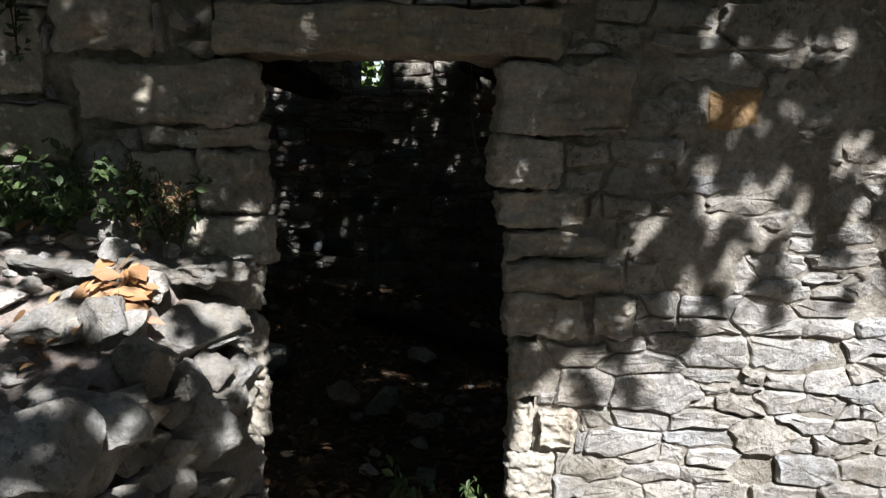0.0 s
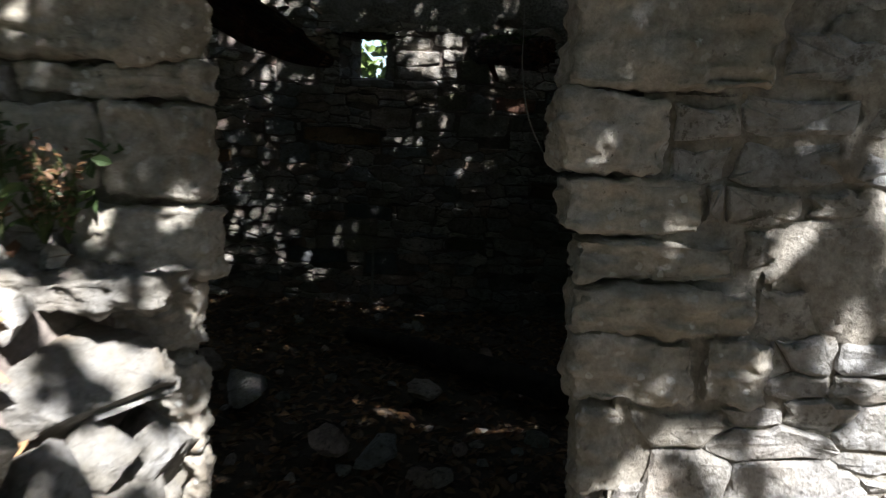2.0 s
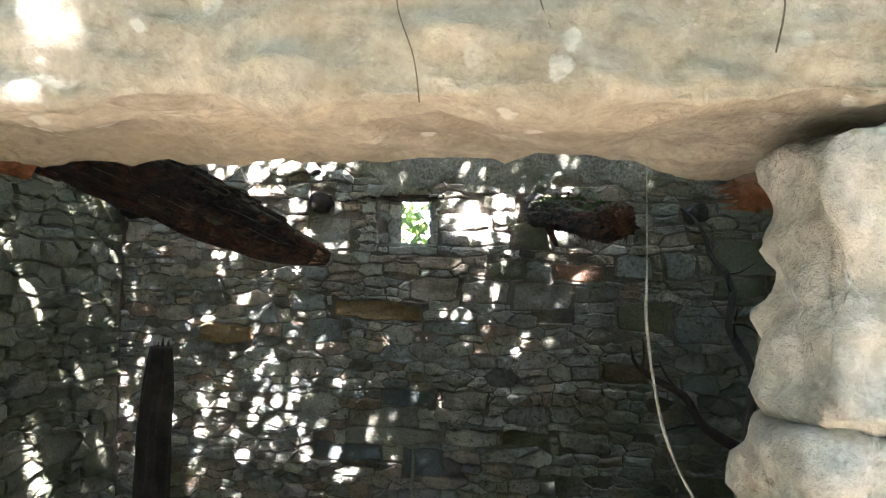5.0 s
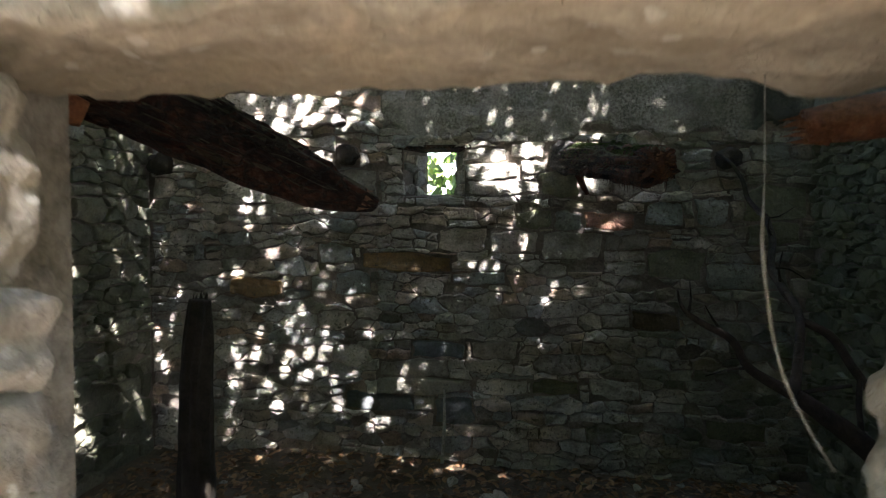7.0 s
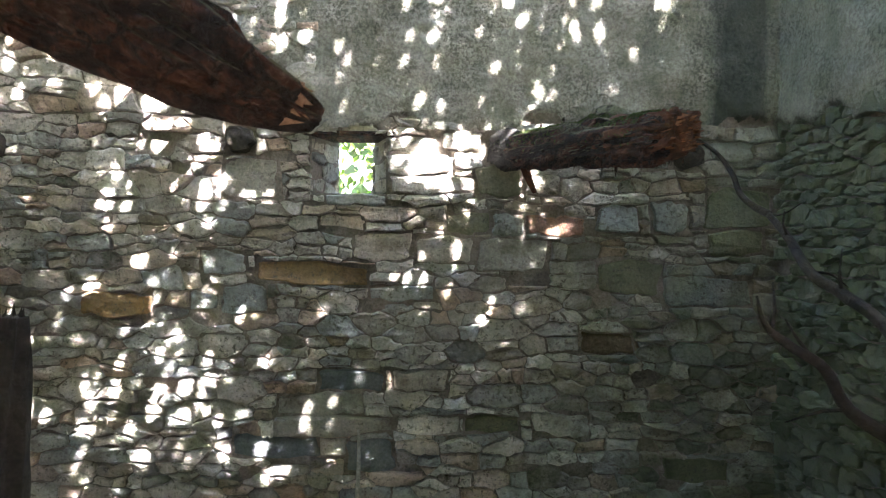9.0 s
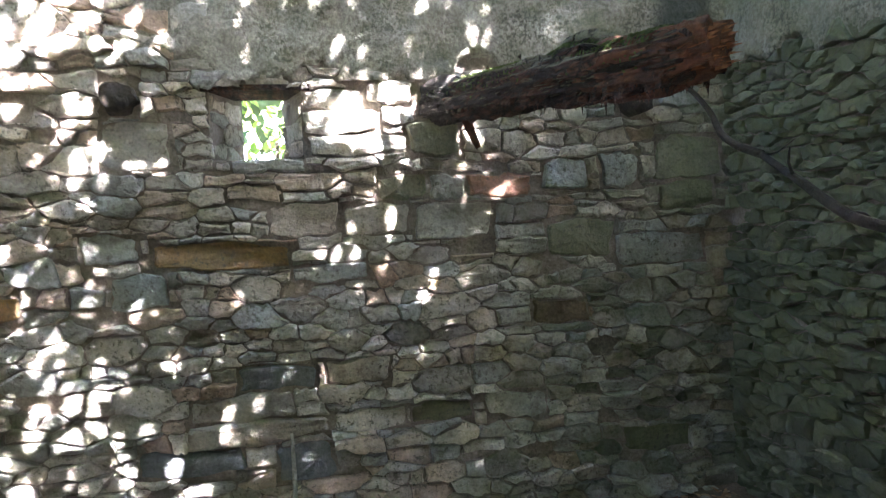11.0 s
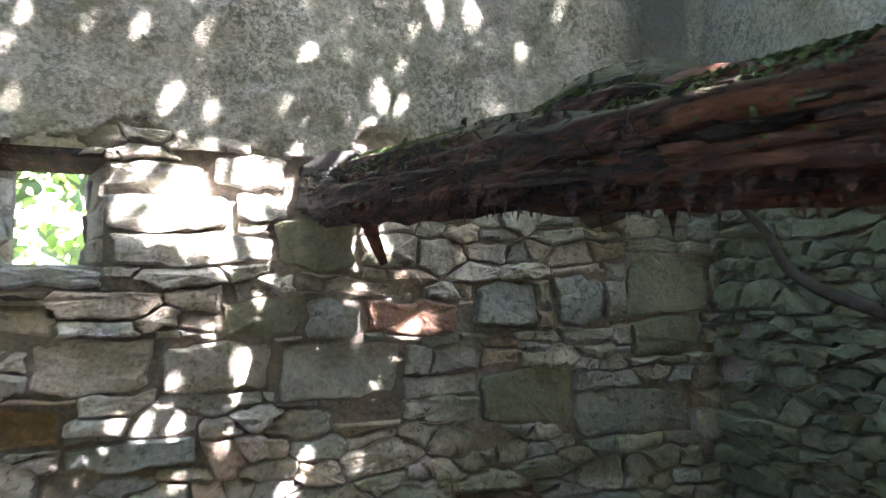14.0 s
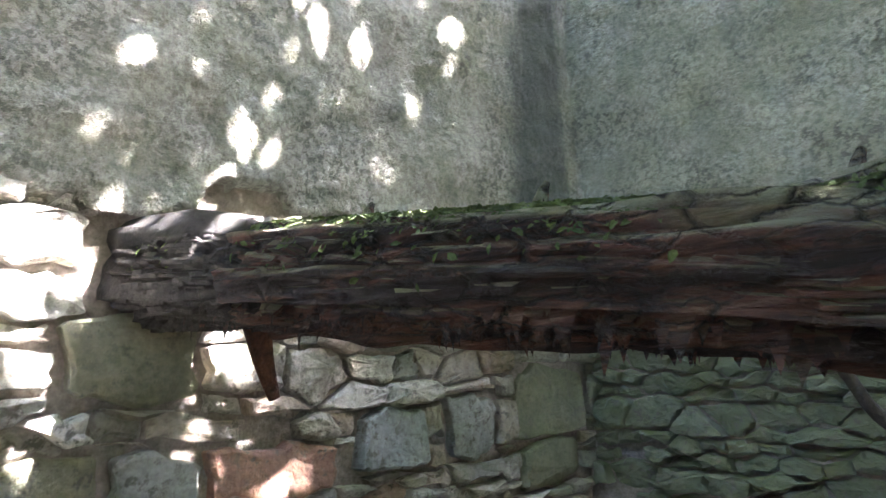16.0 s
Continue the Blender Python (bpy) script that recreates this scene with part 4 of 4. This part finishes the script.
flakes(rngo, [(0.138, 7.03, 2.052), (0.166, 6.82, 2.032), (0.19, 6.66, 2.016)], [0.116, 0.104, 0.092], 420, M_CHAR, log)
MOUND = [(0.27, 6.02, 1.985), (0.31, 5.82, 1.972), (0.335, 5.66, 1.965), (0.36, 5.5, 1.945), (0.38, 5.34, 1.9)]
tube("mossy_mound", MOUND, [0.02, 0.042, 0.056, 0.052, 0.02], M_WOOD, log, 40, 0.4, groove=0.35, step=0.014, seed=23, label="swollen mossy top of the log")
spots = []
for k in range(1800):
    f = rngo.uniform(0.1, 3.9)
    b = int(f)
    a, r = rngo.gauss(0, 0.7), (0.02, 0.042, 0.056, 0.052, 0.02)
    rr = (r[b] + (r[b + 1] - r[b]) * (f - b)) * 1.05
    spots.append((Vector(MOUND[b]).lerp(Vector(MOUND[b + 1]), f - b) + Vector((math.sin(a), 0, math.cos(a))) * rr, (math.sin(a) + rngo.uniform(-0.6, 0.6), rngo.uniform(-0.6, 0.6), math.cos(a))))
for k in range(5200):
    t = rngo.uniform(0.2, 0.95)
    if fbm(t * 6, 1.3, 0, 1.3) < -0.25:
        continue
    a = rngo.gauss(0.0, 0.55)
    p = log_at(t) + Vector((math.sin(a) * (0.108 - 0.026 * t), 0, math.cos(a) * (0.108 - 0.026 * t)))
    spots.append((p, (math.sin(a) + rngo.uniform(-0.6, 0.6), rngo.uniform(-0.6, 0.6), math.cos(a))))
tagged(leaves(rngo, "moss_tuft", spots, 0.016, M_MOSS, log), kind="stuff")
for t, h in ((0.3, 0.012), (0.42, 0.016), (0.55, 0.02), (0.7, 0.026)):
    p = log_at(t)
    tube("knot_stub", [p + Vector((0.01, 0, 0.07)), p + Vector((0.015, 0.01, 0.095 + h * 0.5)), p + Vector((0.02, 0, 0.1 + h * 1.6))], [0.016, 0.011, 0.004], M_WOOD, log, 7, 0.2, step=0.015)
root = log_at(0.3)
tube("root_stub", [root + Vector((0.02, 0, -0.07)), root + Vector((0.05, 0.02, -0.15)), root + Vector((0.09, 0.04, -0.23))], [0.032, 0.022, 0.012], M_REDROT, log, 10, 0.2, step=0.02)

# joist ends left in the wall
for x, z, r in ((1.22, 2.05, 0.075), (-1.45, 2.1, 0.085), (-2.9, 2.04, 0.09)):
    j = empty("joist_end", "charred dark stub of a round joist in the wall", "beam", "joist ends in the wall")
    tube("stub", [(x, YB + 0.25, z), (x, YB + 0.02, z), (x + 0.01, YB - 0.09, z - 0.005)], [r, r, r * 0.9], M_BARK, j, 16, 0.15, groove=0.15, step=0.02, seed=x)
    broken_end(rngo, "splinter", (x + 0.01, YB - 0.085, z - 0.005), (0, -1, 0), r * 0.9, M_BARK, j, 30, 0.035)

# fallen beam that droops into the doorway's view
beam = empty("fallen_beam", "dark split roof beam fallen slantwise with a broken tip", "beam")
tube("timber", [(-1.5, 3.0, 2.19), (-1.15, 3.32, 1.99), (-0.86, 3.58, 1.84), (-0.62, 3.78, 1.71), (-0.49, 3.88, 1.655)], [0.1, 0.095, 0.08, 0.056, 0.018], M_WOOD, beam, 40, 0.22, groove=0.34, squash=0.9, step=0.025, seed=7)
tube("split_face", [(-1.5, 2.98, 2.1), (-1.25, 3.2, 1.97), (-0.98, 3.42, 1.83)], [0.06, 0.065, 0.03], M_FRESHWOOD, beam, 18, 0.25, groove=0.25, step=0.02, seed=17, label="lighter brown split side of the timber")
flakes(rngo, [(-1.5, 3.0, 2.19), (-1.15, 3.32, 1.99), (-0.86, 3.58, 1.84), (-0.62, 3.78, 1.71)], [0.1, 0.095, 0.08, 0.056], 480, M_WOOD, beam)
broken_end(rngo, "broken_tip", (-0.5, 3.87, 1.66), (0.7, 0.5, -0.35), 0.026, M_SPLIT, beam, 40, 0.035)

# second broken beam from the right wall
beam2 = empty("broken_beam", "orange rotten beam end broken off near the side wall", "beam")
tube("timber", [(1.95, 3.5, 2.05), (1.4, 3.56, 1.96), (0.9, 3.62, 1.87), (0.48, 3.66, 1.81)], [0.09, 0.085, 0.07, 0.045], M_FRESHWOOD, beam2, 18, 0.18, groove=0.18, squash=0.8, step=0.025, seed=12)
broken_end(rngo, "broken_tip", (0.49, 3.66, 1.81), (-1, 0.05, -0.1), 0.045, M_FRESHWOOD, beam2, 26, 0.09)

# dead leafless tree leaning by the right wall
dead = empty("dead_tree", "leafless dead tree with crooked dark branches", "tree")
tube("trunk", [(1.62, 4.75, -0.15), (1.5, 4.7, 0.25), (1.3, 4.6, 0.6), (0.99, 4.5, 0.885), (0.774, 4.5, 1.046)], [0.06, 0.052, 0.044, 0.034, 0.024], M_DARKBARK, dead, 12, 0.2, step=0.04, groove=0.2)
for pts, rr in (([(0.774, 4.5, 1.046), (0.635, 4.5, 1.127), (0.574, 4.5, 1.222), (0.48, 4.47, 1.275), (0.42, 4.45, 1.312)], (0.02, 0.016, 0.014, 0.012, 0.01)),
                ([(0.774, 4.5, 1.046), (0.84, 4.65, 1.27), (0.86, 4.9, 1.37), (0.9, 5.14, 1.42), (1.02, 5.5, 1.54), (1.06, 5.72, 1.635)], (0.021, 0.017, 0.017, 0.016, 0.015, 0.015)),
                ([(1.06, 5.72, 1.635), (1.05, 5.85, 1.68), (1.03, 5.93, 1.74), (1.02, 5.98, 1.83), (0.98, 6.05, 1.93), (0.92, 6.12, 2.0)], (0.014, 0.013, 0.012, 0.011, 0.009, 0.007)),
                ([(0.84, 4.65, 1.27), (0.93, 4.62, 1.22), (1.0, 4.6, 1.11), (1.12, 4.6, 0.95), (1.25, 4.62, 0.72)], (0.012, 0.013, 0.014, 0.016, 0.018)),
                ([(0.99, 4.5, 0.885), (1.0, 4.56, 1.0), (1.02, 4.6, 1.1)], (0.01, 0.009, 0.008)),
                ([(0.42, 4.45, 1.312), (0.395, 4.44, 1.345), (0.385, 4.44, 1.39)], (0.008, 0.006, 0.003)),
                ([(0.42, 4.45, 1.312), (0.43, 4.45, 1.36), (0.425, 4.45, 1.42)], (0.006, 0.004, 0.002)),
                ([(0.86, 4.9, 1.37), (0.85, 4.9, 1.43), (0.87, 4.92, 1.5)], (0.007, 0.005, 0.002)),
                ([(1.02, 5.5, 1.54), (1.0, 5.5, 1.59), (1.005, 5.5, 1.64)], (0.007, 0.005, 0.002)),
                ([(0.774, 4.5, 1.046), (0.86, 4.52, 1.06), (0.97, 4.55, 1.07)], (0.008, 0.007, 0.006))):
    tube("branch", pts, rr, M_DARKBARK, dead, 9, 0.3, step=0.025, seed=rr[0] * 90, groove=0.15)
for (x, y, z), (dx, dy, dz) in (((0.55, 4.5, 1.24), (-0.05, 0.02, 0.08)), ((0.9, 5.14, 1.42), (0.13, 0.03, -0.04)), ((1.06, 5.72, 1.635), (0.12, 0.0, 0.05)), ((1.12, 4.6, 0.95), (0.16, 0.02, 0.1)), ((1.3, 4.6, 0.6), (-0.2, 0.05, 0.06)), ((0.635, 4.5, 1.127), (-0.12, 0.02, -0.03))):
    bend = Vector((rngo.uniform(-0.02, 0.02), 0, rngo.uniform(-0.02, 0.02)))
    p, e = Vector((x, y, z)), Vector((dx, dy, dz))
    tube("twig", [p, p + e * 0.5 + bend, p + e * 1.15], [0.005, 0.004, 0.0015], M_DARKBARK, dead, 6, 0.25, step=0.02, seed=x)

# dark tree stump standing in the room
post = empty("tree_stump", "dark broken tree trunk standing in the room", "stump")
tube("trunk", [(-1.54, 5.0, -0.2), (-1.57, 5.0, 0.1), (-1.58, 5.0, 0.6), (-1.575, 5.0, 1.0), (-1.555, 5.0, 1.26)], [0.13, 0.085, 0.07, 0.064, 0.045], M_DARKBARK, post, 24, 0.22, groove=0.2, step=0.03)
broken_end(rngo, "splinter", (-1.555, 5.0, 1.25), (0.1, 0, 1), 0.04, M_DARKBARK, post, 24, 0.08)

# pale stick against the wall foot
stick = tube("stick", [(-0.72, 6.93, -0.12), (-0.71, 6.96, 0.15), (-0.715, 6.99, 0.4)], [0.014, 0.012, 0.008], M_WEB, None, 7, 0.2, step=0.04)
tagged(stick, "pale dry stick leaning on the wall foot", "stick")

# log on the floor
flog = empty("floor_log", "dark rotting log lying across the leafy floor", "log")
tube("trunk", [(-0.75, 5.95, -0.06), (-0.3, 5.7, -0.05), (0.2, 5.25, -0.02), (0.75, 4.7, 0.02)], [0.05, 0.07, 0.075, 0.08], M_BARK, flog, 14, 0.15, step=0.05)

# twig that hangs over the top of the right wall
twig = empty("hanging_twig", "thin bare twig hanging down over the wall", "twig")
tube("stem", [(1.85, 5.9, 3.95), (1.7, 5.9, 3.6), (1.6, 5.92, 3.2), (1.58, 5.93, 2.86)], [0.012, 0.009, 0.007, 0.004], M_BARK, twig, 6, 0.2, step=0.05)
tube("side_twig", [(1.6, 5.92, 3.25), (1.7, 5.9, 3.12), (1.72, 5.9, 3.02)], [0.006, 0.005, 0.003], M_BARK, twig, 5, 0.2, step=0.04)

# dusty cobweb strand in the doorway
web = empty("cobweb_strand", "dusty grey cobweb strand hanging from the lintel", "cobweb")
tube("strand", [(0.143, 2.84, 1.77), (0.145, 2.84, 1.65), (0.147, 2.845, 1.58), (0.162, 2.85, 1.49), (0.184, 2.855, 1.43), (0.225, 2.86, 1.36)], [0.0006, 0.0008, 0.0024, 0.003, 0.0022, 0.0012], M_WEB, web, 7, 0.7, step=0.006, seed=4)

# ---- litter and loose stones inside ----
rngl = random.Random(77)
spots = []
for k in range(9000):
    x, y = rngl.uniform(-2.9, 1.7), rngl.uniform(2.7, 7.0)
    spots.append(((x, y, ground_z(x, y) + 0.008), (rngl.uniform(-0.5, 0.5), rngl.uniform(-0.5, 0.5), 1)))
tagged(leaves(rngl, "leaf_litter", spots, 0.06, M_DEADLEAF), "brown fallen leaves covering the floor", "leaves", kind="stuff")
for c, sz in (((-1.12, 4.78, -0.02), (0.16, 0.14, 0.13)), ((-0.54, 4.18, 0.0), (0.12, 0.1, 0.07)), ((-0.16, 5.03, -0.08), (0.12, 0.1, 0.06)), ((-1.55, 5.3, -0.06), (0.12, 0.1, 0.08)), ((-0.3, 4.1, -0.03), (0.13, 0.1, 0.07))):
    tagged(rock(rngl, "fallen_stone", c, sz, M_RUBBLE, None, "", rngl.uniform(0, 6), 4), "grey fallen stone lying among dead leaves", "stone", "fallen stones on the floor")
for k in range(60):
    x, y, r = rngl.uniform(-2.4, 1.5), rngl.uniform(3.2, 6.9), rngl.uniform(0.025, 0.07)
    tagged(rock(rngl, "fallen_stone", (x, y, ground_z(x, y) + r * 0.3), (r * 1.3, r, r * 0.7), M_RUBBLE, None, "", rngl.uniform(0, 6), 2), "small grey stone lying among dead leaves", "stone", "fallen stones on the floor")

# ---- plants and leaves by the door ----
def plant(rng, name, base, height, spread, count, size, material, label, up=True):
    p = empty(name, label, "plant")
    base = Vector(base)
    spots = []
    for k in range(max(2, count // 14)):
        d = Vector((rng.uniform(-1, 1) * spread, rng.uniform(-1, 0.6) * spread, height * rng.uniform(0.6, 1)))
        if not up:
            d.z = -d.z
        tube("stem", [base, base + d * 0.5 + Vector((rng.uniform(-0.02, 0.02), 0, 0.02)), base + d], [0.004, 0.003, 0.0015], M_MOSS if up else M_BARK, p, 5, 0.1, step=0.04)
        for q in range(14):
            t = rng.uniform(0.2, 1)
            spots.append((base + d * t + Vector((rng.uniform(-1, 1), rng.uniform(-1, 1), rng.uniform(-0.5, 0.5))) * size * 0.9, (rng.uniform(-0.7, 0.7), rng.uniform(-1, 0.1), rng.uniform(0.2, 1))))
    tagged(leaves(rng, "foliage", spots, size, material, p), kind="stuff")
    return p


rngp = random.Random(3)
for x, y in ((-0.02, 2.72), (0.1, 2.78), (0.2, 2.7), (0.16, 2.62), (-0.12, 2.85)):
    plant(rngp, "weed", (x, y, 0.05), 0.24, 0.1, 34, 0.045, M_LEAF, "low leafy green weed growing in the doorway")
for x, z in ((-1.5, 1.32), (-1.35, 1.36), (-1.2, 1.32), (-1.05, 1.36), (-0.93, 1.34), (-1.65, 1.36), (-1.12, 1.3), (-1.28, 1.3), (-0.8, 1.28)):
    plant(rngp, "climbing_plant", (x, 2.54, z - 0.1), 0.22, 0.12, 80, 0.042, M_LEAF, "leafy green creeper growing at the wall foot")
for x, h in ((-0.86, 0.28), (-0.78, 0.24), (-0.73, 0.2)):
    plant(rngp, "dry_stalk", (x, 2.5, 1.19), h, 0.025, 90, 0.018, M_DEADLEAF, "dry brown seed stalk standing on the bank")
for x, z in ((-1.22, 2.05), (-1.3, 2.0), (-1.4, 2.1)):
    plant(rngp, "hanging_creeper", (x, 2.56, z), 0.35, 0.06, 40, 0.04, M_LEAF, "yellow-green creeper hanging from the wall top", up=False)
spots = [((x, y, terrace_z(x, y) + rngp.uniform(0.02, 0.1)), (rngp.uniform(-0.7, 0.7), rngp.uniform(-0.9, 0.1), 0.8)) for x, y in ((rngp.gauss(-0.8, 0.07), rngp.gauss(2.24, 0.05)) for _ in range(75))]
tagged(leaves(rngp, "dry_leaves", spots, 0.075, M_ORANGELEAF), "heap of dry orange leaves on the bank", "leaves", kind="stuff")
spots = [((x, y, terrace_z(x, y) + rngp.uniform(0.01, 0.05)), (rngp.uniform(-0.7, 0.7), rngp.uniform(-0.7, 0.7), 1)) for x, y in ((rngp.uniform(-2.2, -0.7), rngp.uniform(1.9, 2.55)) for _ in range(90))]
tagged(leaves(rngp, "scattered_leaves", spots, 0.06, M_DEADLEAF), "scattered brown leaves on the bank", "leaves", kind="stuff")

# ---- trees around: the crown overhead that breaks the sunlight, and an added leaf dome that dims the sky ----
def fast_leaves(name, places, facings, sizes, material, parent, seed):
    r = np.random.RandomState(seed)
    n_ = facings / np.linalg.norm(facings, axis=1)[:, None]
    a = np.cross(n_, r.normal(size=n_.shape))
    a /= np.linalg.norm(a, axis=1)[:, None]
    b = np.cross(n_, a)
    L = sizes[:, None]
    W = L * r.uniform(0.45, 0.62, (len(L), 1))
    lift = n_ * L * 0.12
    v = np.stack([places - a * L * 0.5, places - a * L * 0.1 + b * W * 0.5 + lift, places + a * L * 0.25 + b * W * 0.36 + lift, places + a * L * 0.55, places + a * L * 0.25 - b * W * 0.36 + lift, places - a * L * 0.1 - b * W * 0.5 + lift], 1)
    count = len(places)
    idx = (np.arange(count)[:, None] * 6 + np.array([[0, 1, 2, 3, 0, 3, 4, 5]])).reshape(-1)
    me = bpy.data.meshes.new(name)
    me.vertices.add(count * 6)
    me.vertices.foreach_set("co", v.reshape(-1))
    me.loops.add(count * 8)
    me.loops.foreach_set("vertex_index", idx.astype(np.int32))
    me.polygons.add(count * 2)
    me.polygons.foreach_set("loop_start", np.arange(0, count * 8, 4, dtype=np.int32))
    me.update(calc_edges=True)
    me.materials.append(material)
    ob = new(name, me)
    ob.parent = parent
    return tagged(ob, kind="stuff")


rs = np.random.RandomState(4)
shade_tree = empty("shade_tree", "tall leafy tree shading the ruin", "tree")
tube("trunk", [(7.2, -3.4, -0.6), (7.1, -3.2, 2), (6.6, -2.6, 4.5), (5.8, -1.6, 6.5), (5.2, -1.0, 8.5)], [0.3, 0.26, 0.2, 0.14, 0.06], M_BARK, shade_tree, 12, 0.12, step=0.3)
for e in ((1.5, -3.4, 4.4), (4.2, 0.5, 8.0), (6.0, 0.5, 8.5), (5.0, 1.0, 10)):
    tube("limb", [(6.6, -2.6, 4.5), (6.6 * 0.5 + e[0] * 0.5, -1.3 + e[1] * 0.5, 3.0 + e[2] * 0.5), e], [0.12, 0.08, 0.03], M_BARK, shade_tree, 8, 0.15, step=0.3)
KX, KZ = SUN.x / -SUN.y, SUN.z / -SUN.y
BX, BZ = KX * (YB - YF), KZ * (YB - YF)      # how far the back wall lies along the light behind the front wall's plane
sv = np.array(SUN)


def gaps(X, Z, share, scale):
    """Which places lie in gaps of the foliage, by a ragged pattern; share: how much of it is open."""
    v = np.array([noise.noise(Vector((x * scale, 1.7, z * scale * 0.8))) + 0.35 * noise.noise(Vector((x * scale * 2.3, 8.1, z * scale * 2.0))) for x, z in zip(X, Z)])
    big = np.array([noise.noise(Vector((x * 0.9, 3.3, z * 0.6))) for x, z in zip(X, Z)])
    return v + 0.45 * big > 0.62 - 1.15 * share


def crown(name, count, x0, x1, z0, z1, share, near, far_, size, scale, seed, lowest):
    X, Z = rs.uniform(x0, x1, count), rs.uniform(z0, z1, count)
    keep = ~gaps(X, Z, share(X, Z), scale)
    X, Z = X[keep], Z[keep]
    D = np.maximum(rs.uniform(near, far_, len(X)), (lowest - Z) / sv[2] + rs.uniform(0, 0.7, len(X)))
    P = np.stack([X, np.full(len(X), YF), Z], 1) + sv * D[:, None]
    F = rs.normal(size=P.shape) * 0.5 + sv
    return fast_leaves(name, P, F, rs.uniform(0.75, 1.3, len(P)) * size, M_LEAF, shade_tree, seed)


def front_share(X, Z):
    edge = 0.86 + 0.45 * np.clip(X - 0.75, 0, 0.7) - 1.2 * np.clip(X - 1.45, 0, 2)
    right = np.clip((edge - Z) / 0.35, 0, 1.4) * (X > 0.2)
    bank = np.clip((Z - 0.28) / 0.15, 0, 1) * np.clip((1.0 - Z) / 0.25, 0.3, 0.72) * (Z < 1.3) + 0.14 * (Z < 0.28)
    return np.clip(0.12 + 0.42 * np.clip((X - 0.45) / 0.7, 0, 1) * np.clip((2.1 - Z) / 0.8, 0.3, 1) + np.where(X < -0.5, bank, right), 0.0, 1.4)


def back_share(X, Z):
    x, z = X - BX, Z - BZ
    s_ = np.where(x < -2.4, 0.08, np.where(x < -1.0, 0.22, np.where(x < 0.1, 0.23, 0.09)))
    s_ = np.where(z > 2.25, np.where(x < -0.25, 0.36, np.where(z > 3.0, 0.07, 0.015)) - 0.1 * np.clip(x, 0, 1.5), s_)
    s_ = np.where((x > 0.95) & (z < 2.25) | ((x > 0.25) & (z < 1.0)), 0.0, s_)
    lit = np.exp(-(((x + 0.36) / 0.26) ** 2 + ((z - 2.0) / 0.18) ** 2)) + 0.45 * np.exp(-(((x - 0.5) / 0.1) ** 2 + ((z - 1.5) / 0.35) ** 2))
    return np.clip(s_ + 0.55 * lit, 0, 0.95)


crown("crown", 105000, -3.4, 3.2, -0.6, 3.0, front_share, 2.3, 3.4, 0.055, 12.0, 1, 2.9)
crown("crown", 190000, BX - 3.3, BX + 1.9, BZ - 0.6, BZ + 4.0, back_share, -4.4, -3.2, 0.048, 18.0, 2, 3.5)
crown("crown", 26000, -6.0, 7.0, 3.0, BZ - 0.6, lambda X, Z: np.full(len(X), 0.1), -1.5, 1.5, 0.15, 4.0, 3, 3.6)
crown("crown", 60000, -5.0, BX - 3.3, BZ - 0.6, BZ + 6.0, lambda X, Z: np.full(len(X), 0.07), -3.6, -1.6, 0.09, 10.0, 4, 3.6)
crown("crown", 16000, BX + 1.9, 8.0, 0.0, BZ + 6.0, lambda X, Z: np.full(len(X), 0.05), 0.0, 2.0, 0.18, 4.0, 5, 3.8)

# added dome of big leaves: holds back sky light, shows only beyond the window
woods = empty("woods", "leaf dome added to dim the sky, seen as green woods through the window", "woods")
count = 26000
az, el = rs.uniform(0, 2 * np.pi, count), np.arcsin(rs.uniform(-0.05, 1.0, count))
rad = rs.uniform(10, 14, count)
P = np.stack([np.cos(az) * np.cos(el) * rad, np.sin(az) * np.cos(el) * rad + 3, np.sin(el) * rad * 0.95], 1)
FX, FZ = P[:, 0] + (P[:, 1] - 2.62) * KX, P[:, 2] + (P[:, 1] - 2.62) * KZ   # where its shadow meets the front wall's plane
north = P[:, 1] > 11
clear = ~(north & (rs.uniform(0, 1, len(P)) < 0.45)) & ~((FX > -6.5) & (FX < 7) & (FZ > -3) & (FZ < 13) & (P[:, 1] < 8))
P = P[clear]
F = np.array([0, 3, 2.0]) - P + rs.normal(size=P.shape) * 5
fast_leaves("foliage", P, F, rs.uniform(0.35, 0.75, len(P)), M_LEAF, woods, 2)

# shrub behind the window; its brightness is put into the leaf colour
shrub = empty("shrub", "green shrub outside behind the wall, its leaves coloured bright as if sunlit", "shrub")
tube("stem", [(-0.9, 9.2, -0.7), (-0.85, 9.1, 0.8), (-0.8, 9.0, 2.2)], [0.04, 0.03, 0.012], M_BARK, shrub, 7, 0.15, step=0.15)
P = rs.normal(size=(1500, 3)) * np.array([0.7, 0.5, 0.7]) + np.array([-0.75, 9.1, 2.2])
P = P[P[:, 1] > 7.9]
fast_leaves("foliage", P, rs.normal(size=P.shape) + np.array([0, -0.6, 0.6]), rs.uniform(0.05, 0.1, len(P)), M_DAYLIT_LEAF, shrub, 9)
